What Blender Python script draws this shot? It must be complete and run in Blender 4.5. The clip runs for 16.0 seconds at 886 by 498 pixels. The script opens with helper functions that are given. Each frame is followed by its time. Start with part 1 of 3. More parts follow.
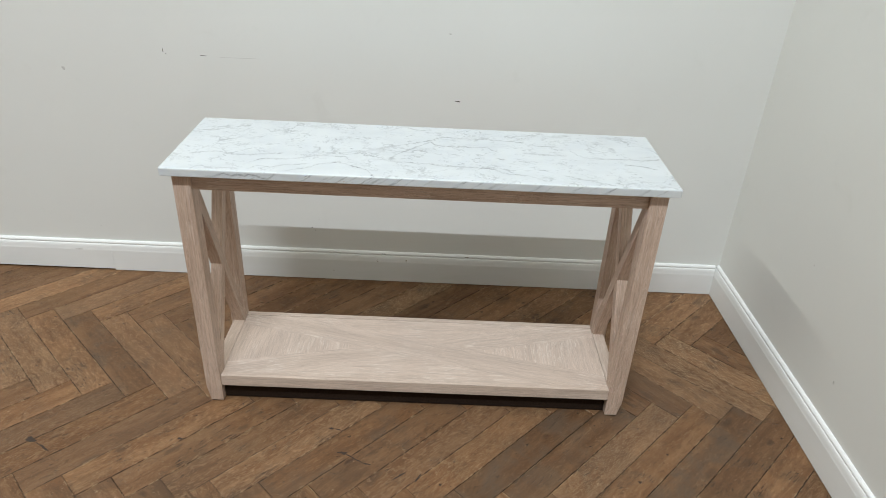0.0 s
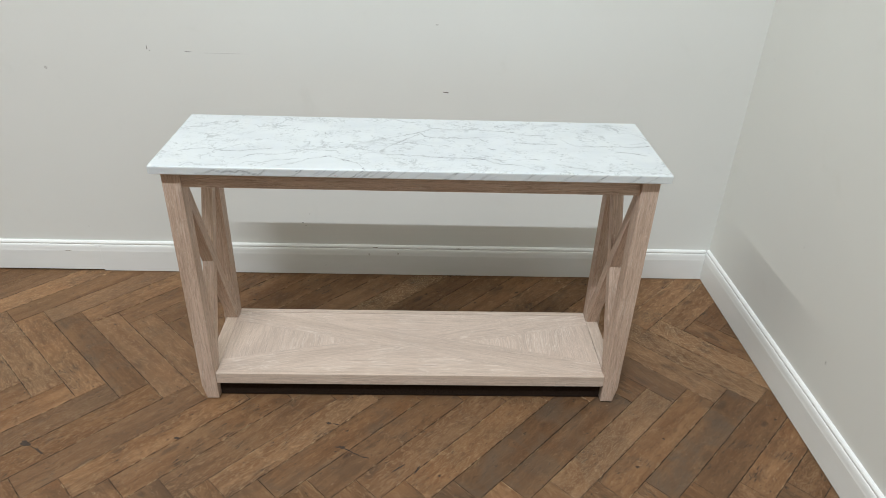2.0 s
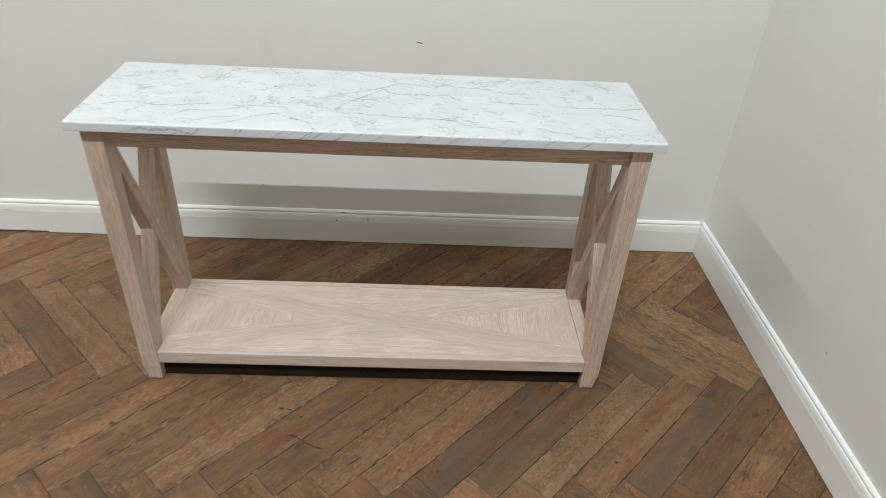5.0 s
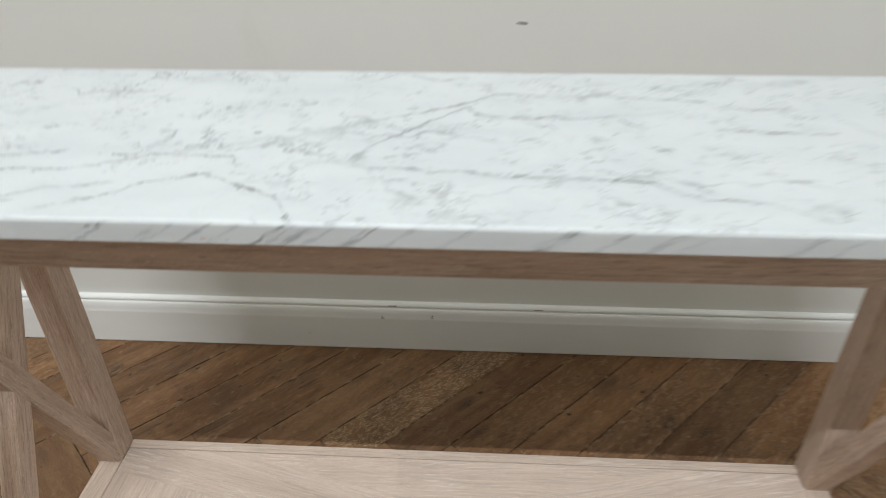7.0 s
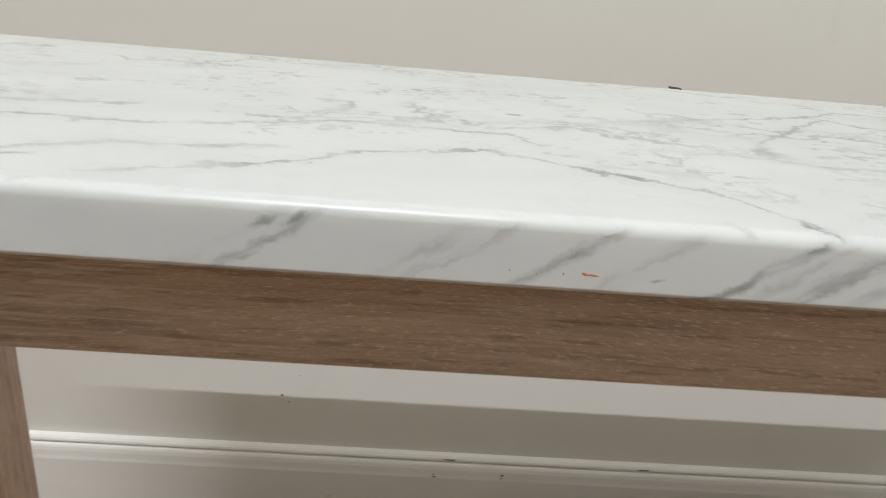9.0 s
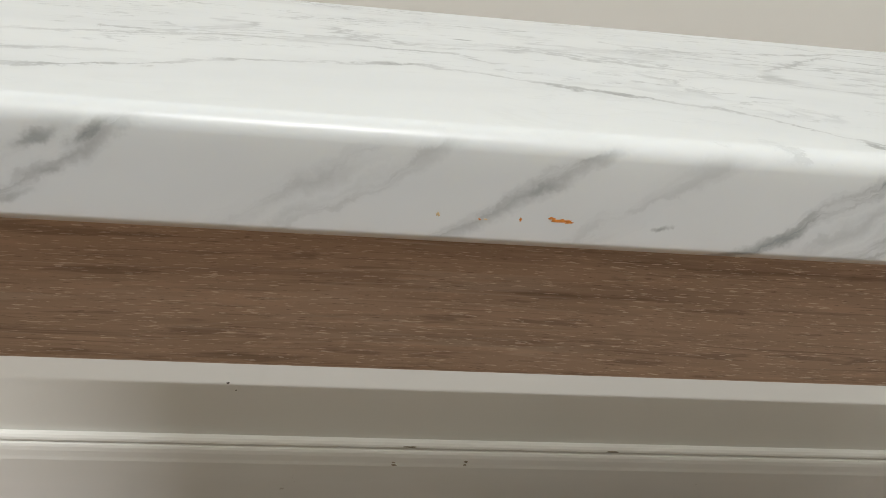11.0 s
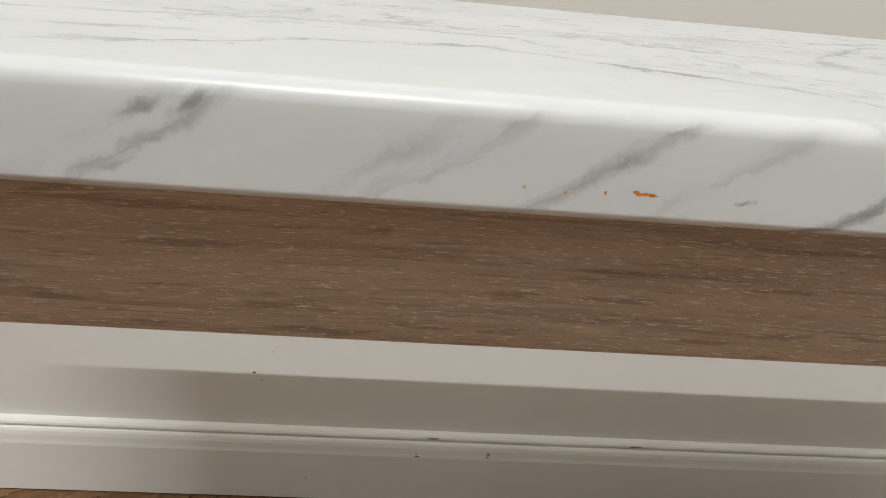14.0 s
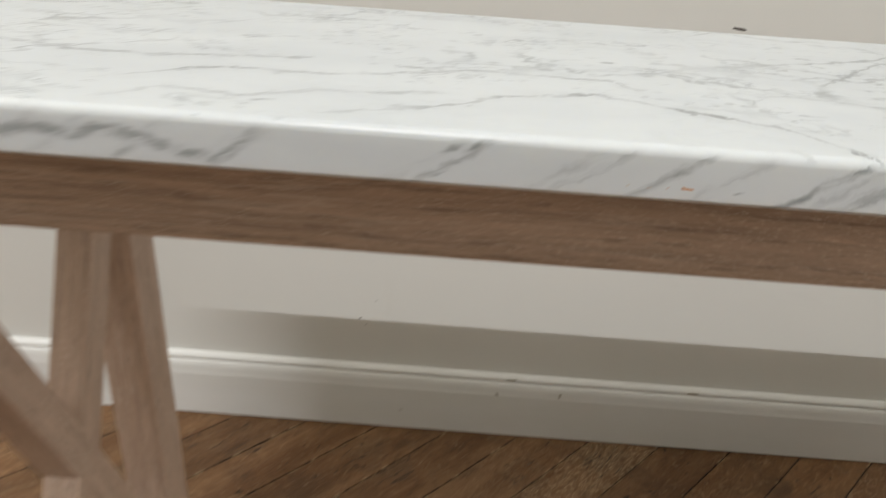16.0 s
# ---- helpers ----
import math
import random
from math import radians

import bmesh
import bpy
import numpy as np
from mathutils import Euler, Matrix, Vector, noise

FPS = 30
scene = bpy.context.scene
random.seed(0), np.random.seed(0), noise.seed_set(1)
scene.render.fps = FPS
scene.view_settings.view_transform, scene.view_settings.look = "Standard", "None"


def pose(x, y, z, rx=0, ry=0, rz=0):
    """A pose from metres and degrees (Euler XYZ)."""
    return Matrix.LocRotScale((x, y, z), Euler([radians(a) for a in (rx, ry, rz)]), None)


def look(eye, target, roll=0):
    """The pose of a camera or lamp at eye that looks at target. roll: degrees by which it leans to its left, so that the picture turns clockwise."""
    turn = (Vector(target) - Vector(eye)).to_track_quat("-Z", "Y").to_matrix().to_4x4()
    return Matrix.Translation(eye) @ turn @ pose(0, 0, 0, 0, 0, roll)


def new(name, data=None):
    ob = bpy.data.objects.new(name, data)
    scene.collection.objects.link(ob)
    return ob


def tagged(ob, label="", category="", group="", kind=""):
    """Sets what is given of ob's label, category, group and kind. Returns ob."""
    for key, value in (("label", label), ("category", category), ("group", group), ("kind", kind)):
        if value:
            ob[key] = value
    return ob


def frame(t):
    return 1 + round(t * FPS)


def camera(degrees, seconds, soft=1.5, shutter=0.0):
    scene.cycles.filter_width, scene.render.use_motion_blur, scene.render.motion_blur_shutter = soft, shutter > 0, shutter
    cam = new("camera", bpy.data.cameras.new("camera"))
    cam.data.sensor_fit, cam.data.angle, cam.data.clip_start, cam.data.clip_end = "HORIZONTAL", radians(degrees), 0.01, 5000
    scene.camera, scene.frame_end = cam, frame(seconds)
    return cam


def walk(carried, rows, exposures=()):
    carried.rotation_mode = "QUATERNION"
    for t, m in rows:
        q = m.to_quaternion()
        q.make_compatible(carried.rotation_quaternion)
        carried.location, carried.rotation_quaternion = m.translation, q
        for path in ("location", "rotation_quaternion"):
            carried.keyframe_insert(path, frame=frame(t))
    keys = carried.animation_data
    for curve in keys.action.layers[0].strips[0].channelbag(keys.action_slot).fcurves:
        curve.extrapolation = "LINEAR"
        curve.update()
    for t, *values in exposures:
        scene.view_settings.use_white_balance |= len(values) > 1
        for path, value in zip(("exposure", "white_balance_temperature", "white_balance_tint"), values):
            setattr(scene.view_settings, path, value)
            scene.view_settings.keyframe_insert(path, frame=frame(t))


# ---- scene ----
cam = camera(66.2, 16.0, soft=0.65, shutter=0.6)
PATH = [
    (0, (0.738, -1.655, 1.577), (0.767, 0.077, 0.578), 2.9),
    (0.5, (0.735, -1.646, 1.579), (0.795, 0.087, 0.583), 3.2),
    (1, (0.731, -1.648, 1.584), (0.796, 0.086, 0.589), 2.6),
    (1.5, (0.721, -1.653, 1.575), (0.79, 0.069, 0.56), 2.5),
    (2, (0.724, -1.654, 1.574), (0.788, 0.067, 0.556), 2.0),
    (2.5, (0.724, -1.648, 1.572), (0.782, 0.066, 0.543), 1.7),
    (3, (0.725, -1.639, 1.573), (0.771, 0.072, 0.539), 1.1),
    (3.5, (0.733, -1.637, 1.568), (0.755, 0.058, 0.507), 1.5),
    (3.7, (0.74, -1.63, 1.553), (0.761, 0.064, 0.489), 1.9),
    (5.8, (0.828, -1.135, 1.436), (0.959, 0.492, 0.28), 3.0),
    (6, (0.813, -1.024, 1.403), (0.938, 0.619, 0.27), 2.2),
    (6.5, (0.812, -0.718, 1.312), (0.776, 0.967, 0.235), -1.7),
    (7, (0.735, -0.491, 1.131), (0.63, 1.183, 0.041), -0.6),
    (7.5, (0.606, -0.441, 1.058), (0.592, 1.227, -0.046), 3.1),
    (8, (0.493, -0.382, 1.064), (0.56, 1.332, 0.036), 2.1),
    (8.5, (0.463, -0.272, 0.946), (0.53, 1.523, 0.065), 3.0),
    (9, (0.436, -0.196, 0.895), (0.537, 1.674, 0.193), 5.0),
    (9.5, (0.436, -0.138, 0.868), (0.644, 1.71, 0.129), 5.3),
    (9.7, (0.443, -0.127, 0.861), (0.691, 1.713, 0.118), 5.7),
    (11.8, (0.456, -0.131, 0.861), (0.629, 1.714, 0.108), 5.5),
    (12, (0.455, -0.131, 0.86), (0.629, 1.712, 0.101), 5.7),
    (12.5, (0.45, -0.13, 0.861), (0.644, 1.717, 0.118), 5.5),
    (13, (0.448, -0.136, 0.863), (0.626, 1.701, 0.093), 5.6),
    (13.5, (0.442, -0.138, 0.859), (0.622, 1.712, 0.119), 5.7),
    (14, (0.441, -0.133, 0.856), (0.598, 1.709, 0.093), 5.4),
    (14.5, (0.44, -0.129, 0.86), (0.612, 1.717, 0.109), 5.4),
    (15, (0.435, -0.143, 0.865), (0.597, 1.696, 0.097), 4.9),
    (15.5, (0.427, -0.185, 0.887), (0.537, 1.657, 0.115), 3.9),
    (16, (0.393, -0.277, 0.913), (0.379, 1.524, 0.043), 4.0),
]
walk(cam, [(t, look(eye, target, roll)) for t, eye, target, roll in PATH],
     [(0, 0.0, 6350, 10), (2.5, 0.0, 6400, 10), (3.7, 0.0, 6420, 10), (6, -0.04, 6500, 11), (6.5, -0.05, 6400, 11), (7, -0.1, 6500, 11), (8, -0.12, 6800, 13), (9, -0.15, 6880, 13), (12.5, -0.16, 7020, 13),
      (13.5, -0.13, 7000, 15), (14.5, -0.13, 7000, 15), (15.5, -0.16, 6950, 14), (16, -0.16, 6950, 14)])

# ---- light ----
world = bpy.data.worlds.new("room_world")
world.use_nodes = True
world.node_tree.nodes["Background"].inputs[0].default_value = (0.6, 0.62, 0.6, 1)
world.node_tree.nodes["Background"].inputs[1].default_value = 0.05
scene.world = world

TUBE_W, FILL_W, OVER_FILL_W = 392.0, 205.0, 16.0
TUBE_COL, FILL_COL = (0.905, 0.953, 1.0), (0.965, 0.955, 0.89)
CEIL = 6.4


# ---- node helpers ----
def mat_new(name):
    m = bpy.data.materials.new(name)
    m.use_nodes = True
    return m, m.node_tree, m.node_tree.nodes["Principled BSDF"]


class G:
    """Short hand for building node graphs."""

    def __init__(self, nt):
        self.nt = nt

    def put(self, sock, v):
        if v is None:
            return
        if isinstance(v, (int, float)):
            sock.default_value = v
        elif isinstance(v, (tuple, list)):
            sock.default_value = tuple(v) if len(v) == len(sock.default_value) else tuple(v) + (1,)
        else:
            self.nt.links.new(v, sock)

    def node(self, kind, **props):
        n = self.nt.nodes.new(kind)
        for k, v in props.items():
            setattr(n, k, v)
        return n

    def math(self, op, a, b=None, c=None, clamp=False):
        n = self.node("ShaderNodeMath", operation=op, use_clamp=clamp)
        self.put(n.inputs[0], a), self.put(n.inputs[1], b), self.put(n.inputs[2], c)
        return n.outputs[0]

    def vmath(self, op, a, b=None):
        n = self.node("ShaderNodeVectorMath", operation=op)
        self.put(n.inputs[0], a), self.put(n.inputs[1], b)
        return n.outputs[0]

    def noise(self, vec, scale, detail=3.0, rough=0.55, dist=0.0):
        n = self.node("ShaderNodeTexNoise")
        self.put(n.inputs["Vector"], vec)
        self.put(n.inputs["Scale"], scale), self.put(n.inputs["Detail"], detail)
        self.put(n.inputs["Roughness"], rough), self.put(n.inputs["Distortion"], dist)
        return n.outputs["Fac"], n.outputs["Color"]

    def scale(self, vec, s):
        return self.vmath("MULTIPLY", vec, s)

    def step(self, v, a, b, lo=0.0, hi=1.0):
        n = self.node("ShaderNodeMapRange", interpolation_type="SMOOTHSTEP")
        self.put(n.inputs[0], v), self.put(n.inputs[1], a), self.put(n.inputs[2], b)
        self.put(n.inputs[3], lo), self.put(n.inputs[4], hi)
        return n.outputs[0]

    def mix(self, f, a, b, mode="MIX"):
        n = self.node("ShaderNodeMix", data_type="RGBA", blend_type=mode)
        self.put(n.inputs[0], f), self.put(n.inputs[6], a), self.put(n.inputs[7], b)
        return n.outputs[2]

    def ramp(self, f, stops, interp="LINEAR"):
        n = self.node("ShaderNodeValToRGB")
        n.color_ramp.interpolation = interp
        el = n.color_ramp.elements
        el[0].position, el[0].color = stops[0][0], stops[0][1]
        el[1].position, el[1].color = stops[-1][0], stops[-1][1]
        for p, c in stops[1:-1]:
            el.new(p).color = c
        self.put(n.inputs[0], f)
        return n.outputs[0]

    def split(self, vec):
        n = self.node("ShaderNodeSeparateXYZ")
        self.put(n.inputs[0], vec)
        return n.outputs

    def join(self, x, y, z):
        n = self.node("ShaderNodeCombineXYZ")
        self.put(n.inputs[0], x), self.put(n.inputs[1], y), self.put(n.inputs[2], z)
        return n.outputs[0]

    def bump(self, h, strength, dist):
        n = self.node("ShaderNodeBump")
        self.put(n.inputs["Height"], h)
        n.inputs["Strength"].default_value, n.inputs["Distance"].default_value = strength, dist
        return n.outputs[0]

    def coords(self):
        """Coordinates in the piece's own axes, shifted at random from piece to piece."""
        tc, oi = self.node("ShaderNodeTexCoord"), self.node("ShaderNodeObjectInfo")
        r = oi.outputs["Random"]
        shift = self.join(self.math("MULTIPLY", r, 37.0), self.math("MULTIPLY", r, 91.0), self.math("MULTIPLY", r, 53.0))
        return self.vmath("ADD", tc.outputs["Object"], shift), r

    def position(self):
        return self.node("ShaderNodeNewGeometry").outputs["Position"]


# ---- materials ----
PW, PL = 0.0992, 0.5618


def limed_oak(name, light, dark, flame=0.5, streak=1.0):
    """Pale limed oak with white-filled pores; the grain runs along the piece's own X."""
    m, nt, b = mat_new(name)
    g = G(nt)
    p, r = g.coords()
    _, wc = g.noise(g.scale(p, (2.5, 9, 9)), 1.0, 2)
    pw = g.vmath("ADD", p, g.scale(wc, (0.0, 0.03 * flame, 0.03 * flame)))
    broad, _ = g.noise(g.scale(pw, (1.2, 26, 26)), 1.0, 4, 0.6)
    fine, _ = g.noise(g.scale(pw, (7, 230, 230)), 1.0, 3, 0.6)
    pores, _ = g.noise(g.scale(pw, (240, 3000, 3000)), 1.0, 2, 0.5)
    hair, _ = g.noise(g.scale(pw, (11, 820, 820)), 1.0, 3, 0.6)
    patch, _ = g.noise(p, 5.0, 2)
    rings = g.math("ABSOLUTE", g.math("SINE", g.math("MULTIPLY", broad, 30.0)))
    ringm = g.math("MULTIPLY", g.step(rings, 0.6, 1.0), g.step(patch, 0.5, 0.66))
    c = g.mix(g.step(broad, 0.32, 0.68), dark, light)
    c = g.mix(g.math("MULTIPLY", g.step(fine, 0.42, 0.7), 0.5), c, tuple(v * 0.68 for v in dark))
    c = g.mix(g.math("MULTIPLY", ringm, 0.25), c, tuple(min(1, v * 1.3) for v in light))
    mid, _ = g.noise(g.scale(pw, (33, 330, 330)), 1.0, 3, 0.6)
    c = g.mix(g.math("MULTIPLY", g.step(mid, 0.56, 0.66), 0.30), c, tuple(min(1, v * 1.28) for v in light))
    c = g.mix(g.math("MULTIPLY", g.step(mid, 0.44, 0.35), 0.58 * streak), c, tuple(v * 0.55 for v in dark))
    flame_n, _ = g.noise(g.scale(pw, (5, 105, 105)), 1.0, 3, 0.55)
    fl = g.math("MULTIPLY", g.step(g.math("ABSOLUTE", g.math("SUBTRACT", flame_n, 0.52)), 0.024, 0.008), g.step(patch, 0.45, 0.56))
    c = g.mix(g.math("MULTIPLY", fl, 0.65 * flame), c, (0.82, 0.74, 0.66))
    c = g.mix(g.math("MULTIPLY", g.step(flame_n, 0.60, 0.70), 0.35 * flame), c, tuple(v * 0.7 for v in dark))
    c = g.mix(g.math("MULTIPLY", g.step(hair, 0.56, 0.68), 0.28), c, tuple(min(1, v * 1.25) for v in light))
    c = g.mix(g.math("MULTIPLY", g.step(hair, 0.42, 0.31), 0.50 * streak), c, tuple(v * 0.45 for v in dark))
    pm = g.math("MULTIPLY", g.step(pores, 0.63, 0.66), g.step(broad, 0.30, 0.60, 0.35, 1.0))
    c = g.mix(g.math("MULTIPLY", pm, 0.75), c, (0.94, 0.87, 0.78))
    dk = g.step(pores, 0.36, 0.29)
    c = g.mix(g.math("MULTIPLY", dk, 0.6), c, tuple(v * 0.42 for v in dark))
    c = g.mix(g.step(patch, 0.25, 0.75, 0.0, 0.16), c, tuple(v * 0.8 for v in light))
    tone = g.math("MULTIPLY_ADD", r, 0.14, 0.93)
    c = g.mix(1.0, c, g.join(tone, tone, tone), "MULTIPLY")
    g.put(b.inputs["Base Color"], c)
    g.put(b.inputs["Roughness"], g.step(fine, 0.2, 0.8, 0.5, 0.66))
    h = g.math("SUBTRACT", g.math("MULTIPLY", pm, 0.3), g.math("ADD", g.math("MULTIPLY", dk, 0.7), g.math("MULTIPLY", fine, 0.35)))
    g.put(b.inputs["Normal"], g.bump(h, 0.35, 0.0006))
    return m


def floor_oak(name, far=False):
    """Old oiled oak planks: brown, scuffed, with knots, cracks and pale scratches; grain along each plank's X."""
    m, nt, b = mat_new(name)
    g = G(nt)
    if far:
        geo = g.node("ShaderNodeNewGeometry")
        uv = g.node("ShaderNodeUVMap")
        r = geo.outputs["Random Per Island"]
        p = g.vmath("ADD", uv.outputs[0], g.join(g.math("MULTIPLY", r, 37.0), g.math("MULTIPLY", r, 91.0), r))
    else:
        p, r = g.coords()
    wp = g.position()
    _, wc = g.noise(g.scale(p, (3, 10, 10)), 1.0, 3)
    pw = g.vmath("ADD", p, g.scale(wc, (0.0, 0.05, 0.05)))
    broad, _ = g.noise(g.scale(pw, (2.2, 30, 30)), 1.0, 5, 0.62)
    fine, _ = g.noise(g.scale(pw, (10, 210, 210)), 1.0, 4, 0.65)
    blot, _ = g.noise(p, 9.0, 5, 0.6, 0.4)
    dirt, _ = g.noise(wp, 3.2, 5, 0.62, 0.3)
    grime, _ = g.noise(wp, 17.0, 6, 0.75, 0.8)
    mott, _ = g.noise(g.scale(p, (1.0, 2.6, 2.6)), 30.0, 7, 0.76, 1.2)
    c = g.mix(g.step(broad, 0.3, 0.7), (0.143, 0.073, 0.036), (0.226, 0.129, 0.069))
    c = g.mix(g.math("MULTIPLY", g.step(fine, 0.45, 0.72), 0.22), c, (0.098, 0.055, 0.028))
    c = g.mix(g.math("MULTIPLY", g.step(fine, 0.42, 0.25), 0.16), c, (0.33, 0.215, 0.125))
    grey = g.math("MULTIPLY", g.step(blot, 0.54, 0.68), 0.4)
    c = g.mix(grey, c, (0.128, 0.088, 0.058))
    c = g.mix(g.math("MULTIPLY", g.step(dirt, 0.5, 0.72), 0.4), c, (0.125, 0.077, 0.044))
    c = g.mix(g.math("MULTIPLY", g.step(grime, 0.55, 0.68), 0.38), c, (0.070, 0.044, 0.028))
    c = g.mix(g.math("MULTIPLY", g.step(mott, 0.52, 0.62), 0.44), c, (0.080, 0.047, 0.027))
    c = g.mix(g.math("MULTIPLY", g.step(mott, 0.46, 0.36), 0.48), c, (0.30, 0.205, 0.12))
    pool, _ = g.noise(g.vmath("ADD", wp, (2.3, 7.7, 0.0)), 5.5, 4, 0.6, 0.6)
    c = g.mix(g.math("MULTIPLY", g.step(pool, 0.52, 0.70), 0.42), c, (0.072, 0.046, 0.030))
    c = g.mix(g.math("MULTIPLY", g.step(pool, 0.46, 0.32), 0.25), c, (0.26, 0.158, 0.085))
    # dark elongated smears
    vs = g.node("ShaderNodeTexVoronoi")
    g.put(vs.inputs["Vector"], g.vmath("ADD", g.scale(p, (9, 24, 24)), g.scale(wc, (1.2, 1.2, 0.0)))), g.put(vs.inputs["Scale"], 1.0)
    sm_d = g.math("ADD", vs.outputs["Distance"], g.math("MULTIPLY", g.math("SUBTRACT", mott, 0.5), 0.9))
    smear = g.math("MULTIPLY", g.step(sm_d, 0.36, 0.12), g.step(g.split(vs.outputs["Color"])[0], 0.80, 0.84))
    c = g.mix(g.math("MULTIPLY", smear, 0.62), c, (0.062, 0.040, 0.027))
    # figured medullary flecks on some planks
    fig, _ = g.noise(g.scale(pw, (30, 80, 80)), 1.0, 4, 0.62, 1.8)
    figm = g.math("MULTIPLY", g.step(fig, 0.55, 0.60), g.math("GREATER_THAN", g.math("FRACT", g.math("MULTIPLY", r, 7.31)), 0.55))
    c = g.mix(g.math("MULTIPLY", figm, 0.34), c, (0.36, 0.235, 0.135))
    # worn pale edges and rubbed dark ones
    tcx = g.split(g.node("ShaderNodeUVMap").outputs[0] if far else g.node("ShaderNodeTexCoord").outputs["Object"])
    rim_d = g.math("SUBTRACT", PW / 2, g.math("ABSOLUTE", tcx[1]))
    rub, _ = g.noise(g.scale(p, (1.0, 1.0, 1.0)), 30.0, 4, 0.7)
    c = g.mix(g.math("MULTIPLY", g.step(rim_d, 0.0045, 0.0012), g.step(rub, 0.53, 0.62, 0.0, 0.85)), c, (0.40, 0.29, 0.18))
    c = g.mix(g.math("MULTIPLY", g.step(rim_d, 0.0036, 0.0006), g.step(rub, 0.56, 0.40, 0.15, 0.9)), c, (0.040, 0.027, 0.020))
    # knots and black nail spots
    _, wf = g.noise(p, 110.0, 3, 0.6)
    v2 = g.node("ShaderNodeTexVoronoi")
    g.put(v2.inputs["Vector"], g.vmath("ADD", g.scale(p, (30, 44, 44)), g.scale(wf, (1.1, 1.1, 0.0)))), g.put(v2.inputs["Scale"], 1.0)
    pit = g.math("MULTIPLY", g.step(v2.outputs["Distance"], 0.20, 0.10), g.step(g.split(v2.outputs["Color"])[1], 0.90, 0.91))
    v3 = g.node("ShaderNodeTexVoronoi")
    g.put(v3.inputs["Vector"], g.vmath("ADD", g.scale(p, (70, 105, 105)), g.scale(wf, (1.0, 1.0, 0.0)))), g.put(v3.inputs["Scale"], 1.0)
    pit3 = g.math("MULTIPLY", g.step(v3.outputs["Distance"], 0.24, 0.12), g.math("MULTIPLY", g.step(g.split(v3.outputs["Color"])[1], 0.80, 0.81), g.step(grime, 0.48, 0.56)))
    pit = g.math("MAXIMUM", pit, pit3)
    c = g.mix(g.math("MULTIPLY", pit, 0.9), c, (0.022, 0.014, 0.010))
    v = g.node("ShaderNodeTexVoronoi")
    g.put(v.inputs["Vector"], g.scale(p, (5.5, 13, 13))), g.put(v.inputs["Scale"], 1.0)
    kd = v.outputs["Distance"]
    ksel = g.step(g.split(v.outputs["Color"])[0], 0.72, 0.74)
    kn = g.math("ADD", kd, g.math("MULTIPLY", g.math("SUBTRACT", blot, 0.5), 0.5))
    knot = g.math("MULTIPLY", g.step(kn, 0.13, 0.03), ksel)
    c = g.mix(g.math("MULTIPLY", knot, 0.8), c, (0.045, 0.028, 0.02))
    # cracks along the grain
    cr, _ = g.noise(g.scale(pw, (5, 75, 75)), 1.0, 2, 0.5)
    crm = g.math("MULTIPLY", g.step(g.math("ABSOLUTE", g.math("SUBTRACT", cr, 0.5)), 0.014, 0.005), g.step(blot, 0.565, 0.60))
    c = g.mix(g.math("MULTIPLY", crm, 0.9), c, (0.05, 0.032, 0.022))
    # pale scuffs
    sc, _ = g.noise(g.vmath("ADD", wp, g.scale(wc, (0.03, 0.03, 0))), 55.0, 2, 0.5, 2.5)
    scm = g.math("MULTIPLY", g.step(sc, 0.70, 0.76), g.step(dirt, 0.55, 0.4))
    c = g.mix(g.math("MULTIPLY", scm, 0.5), c, (0.45, 0.36, 0.27))
    sn, _ = g.noise(g.vmath("ADD", g.scale(p, (1.0, 1.6, 1.6)), (4.7, 2.2, 9.1)), 34.0, 2, 0.45, 1.2)
    scr = g.math("MULTIPLY", g.step(g.math("ABSOLUTE", g.math("SUBTRACT", sn, 0.5)), 0.016, 0.006), g.step(rub, 0.59, 0.64))
    c = g.mix(g.math("MULTIPLY", scr, 0.45), c, (0.46, 0.35, 0.23))
    gsel = g.step(g.math("FRACT", g.math("MULTIPLY", r, 41.9)), 0.6, 0.95)
    c = g.mix(g.math("MULTIPLY", gsel, g.step(dirt, 0.35, 0.6, 0.15, 0.5)), c, (0.120, 0.076, 0.048))
    speck, _ = g.noise(wp, 140.0, 4, 0.7)
    c = g.mix(g.math("MULTIPLY", g.step(speck, 0.62, 0.70), 0.4), c, (0.05, 0.034, 0.024))
    c = g.mix(g.math("MULTIPLY", g.step(speck, 0.38, 0.28), 0.2), c, (0.33, 0.235, 0.15))
    tone = g.math("MULTIPLY_ADD", g.math("FRACT", g.math("MULTIPLY", r, 13.7)), 0.38, 0.86)
    warm = g.math("MULTIPLY_ADD", g.math("FRACT", g.math("MULTIPLY", r, 29.3)), 0.10, 0.90)
    c = g.mix(1.0, c, g.join(tone, g.math("MULTIPLY", tone, g.math("MULTIPLY_ADD", warm, 0.4, 0.6)), g.math("MULTIPLY", tone, warm)), "MULTIPLY")
    if not far:
        own = g.split(g.node("ShaderNodeObjectInfo").outputs["Color"])
        # per-plank tone, which also carries uneven light over the floor
        lift = g.math("MULTIPLY_ADD", own[0], 0.5, 0.75)
        c = g.mix(1.0, c, g.join(lift, lift, lift), "MULTIPLY")
        c = g.mix(g.math("MULTIPLY", own[1], g.step(blot, 0.38, 0.62, 0.05, 0.75)), c, (0.122, 0.088, 0.062))
        ray, _ = g.noise(g.scale(pw, (36, 84, 84)), 1.0, 3, 0.6, 2.4)
        silver = g.math("MULTIPLY", g.step(g.math("ABSOLUTE", g.math("SUBTRACT", ray, 0.55)), 0.028, 0.010), own[2])
        c = g.mix(g.math("MULTIPLY", silver, 0.8), c, (0.52, 0.39, 0.25))
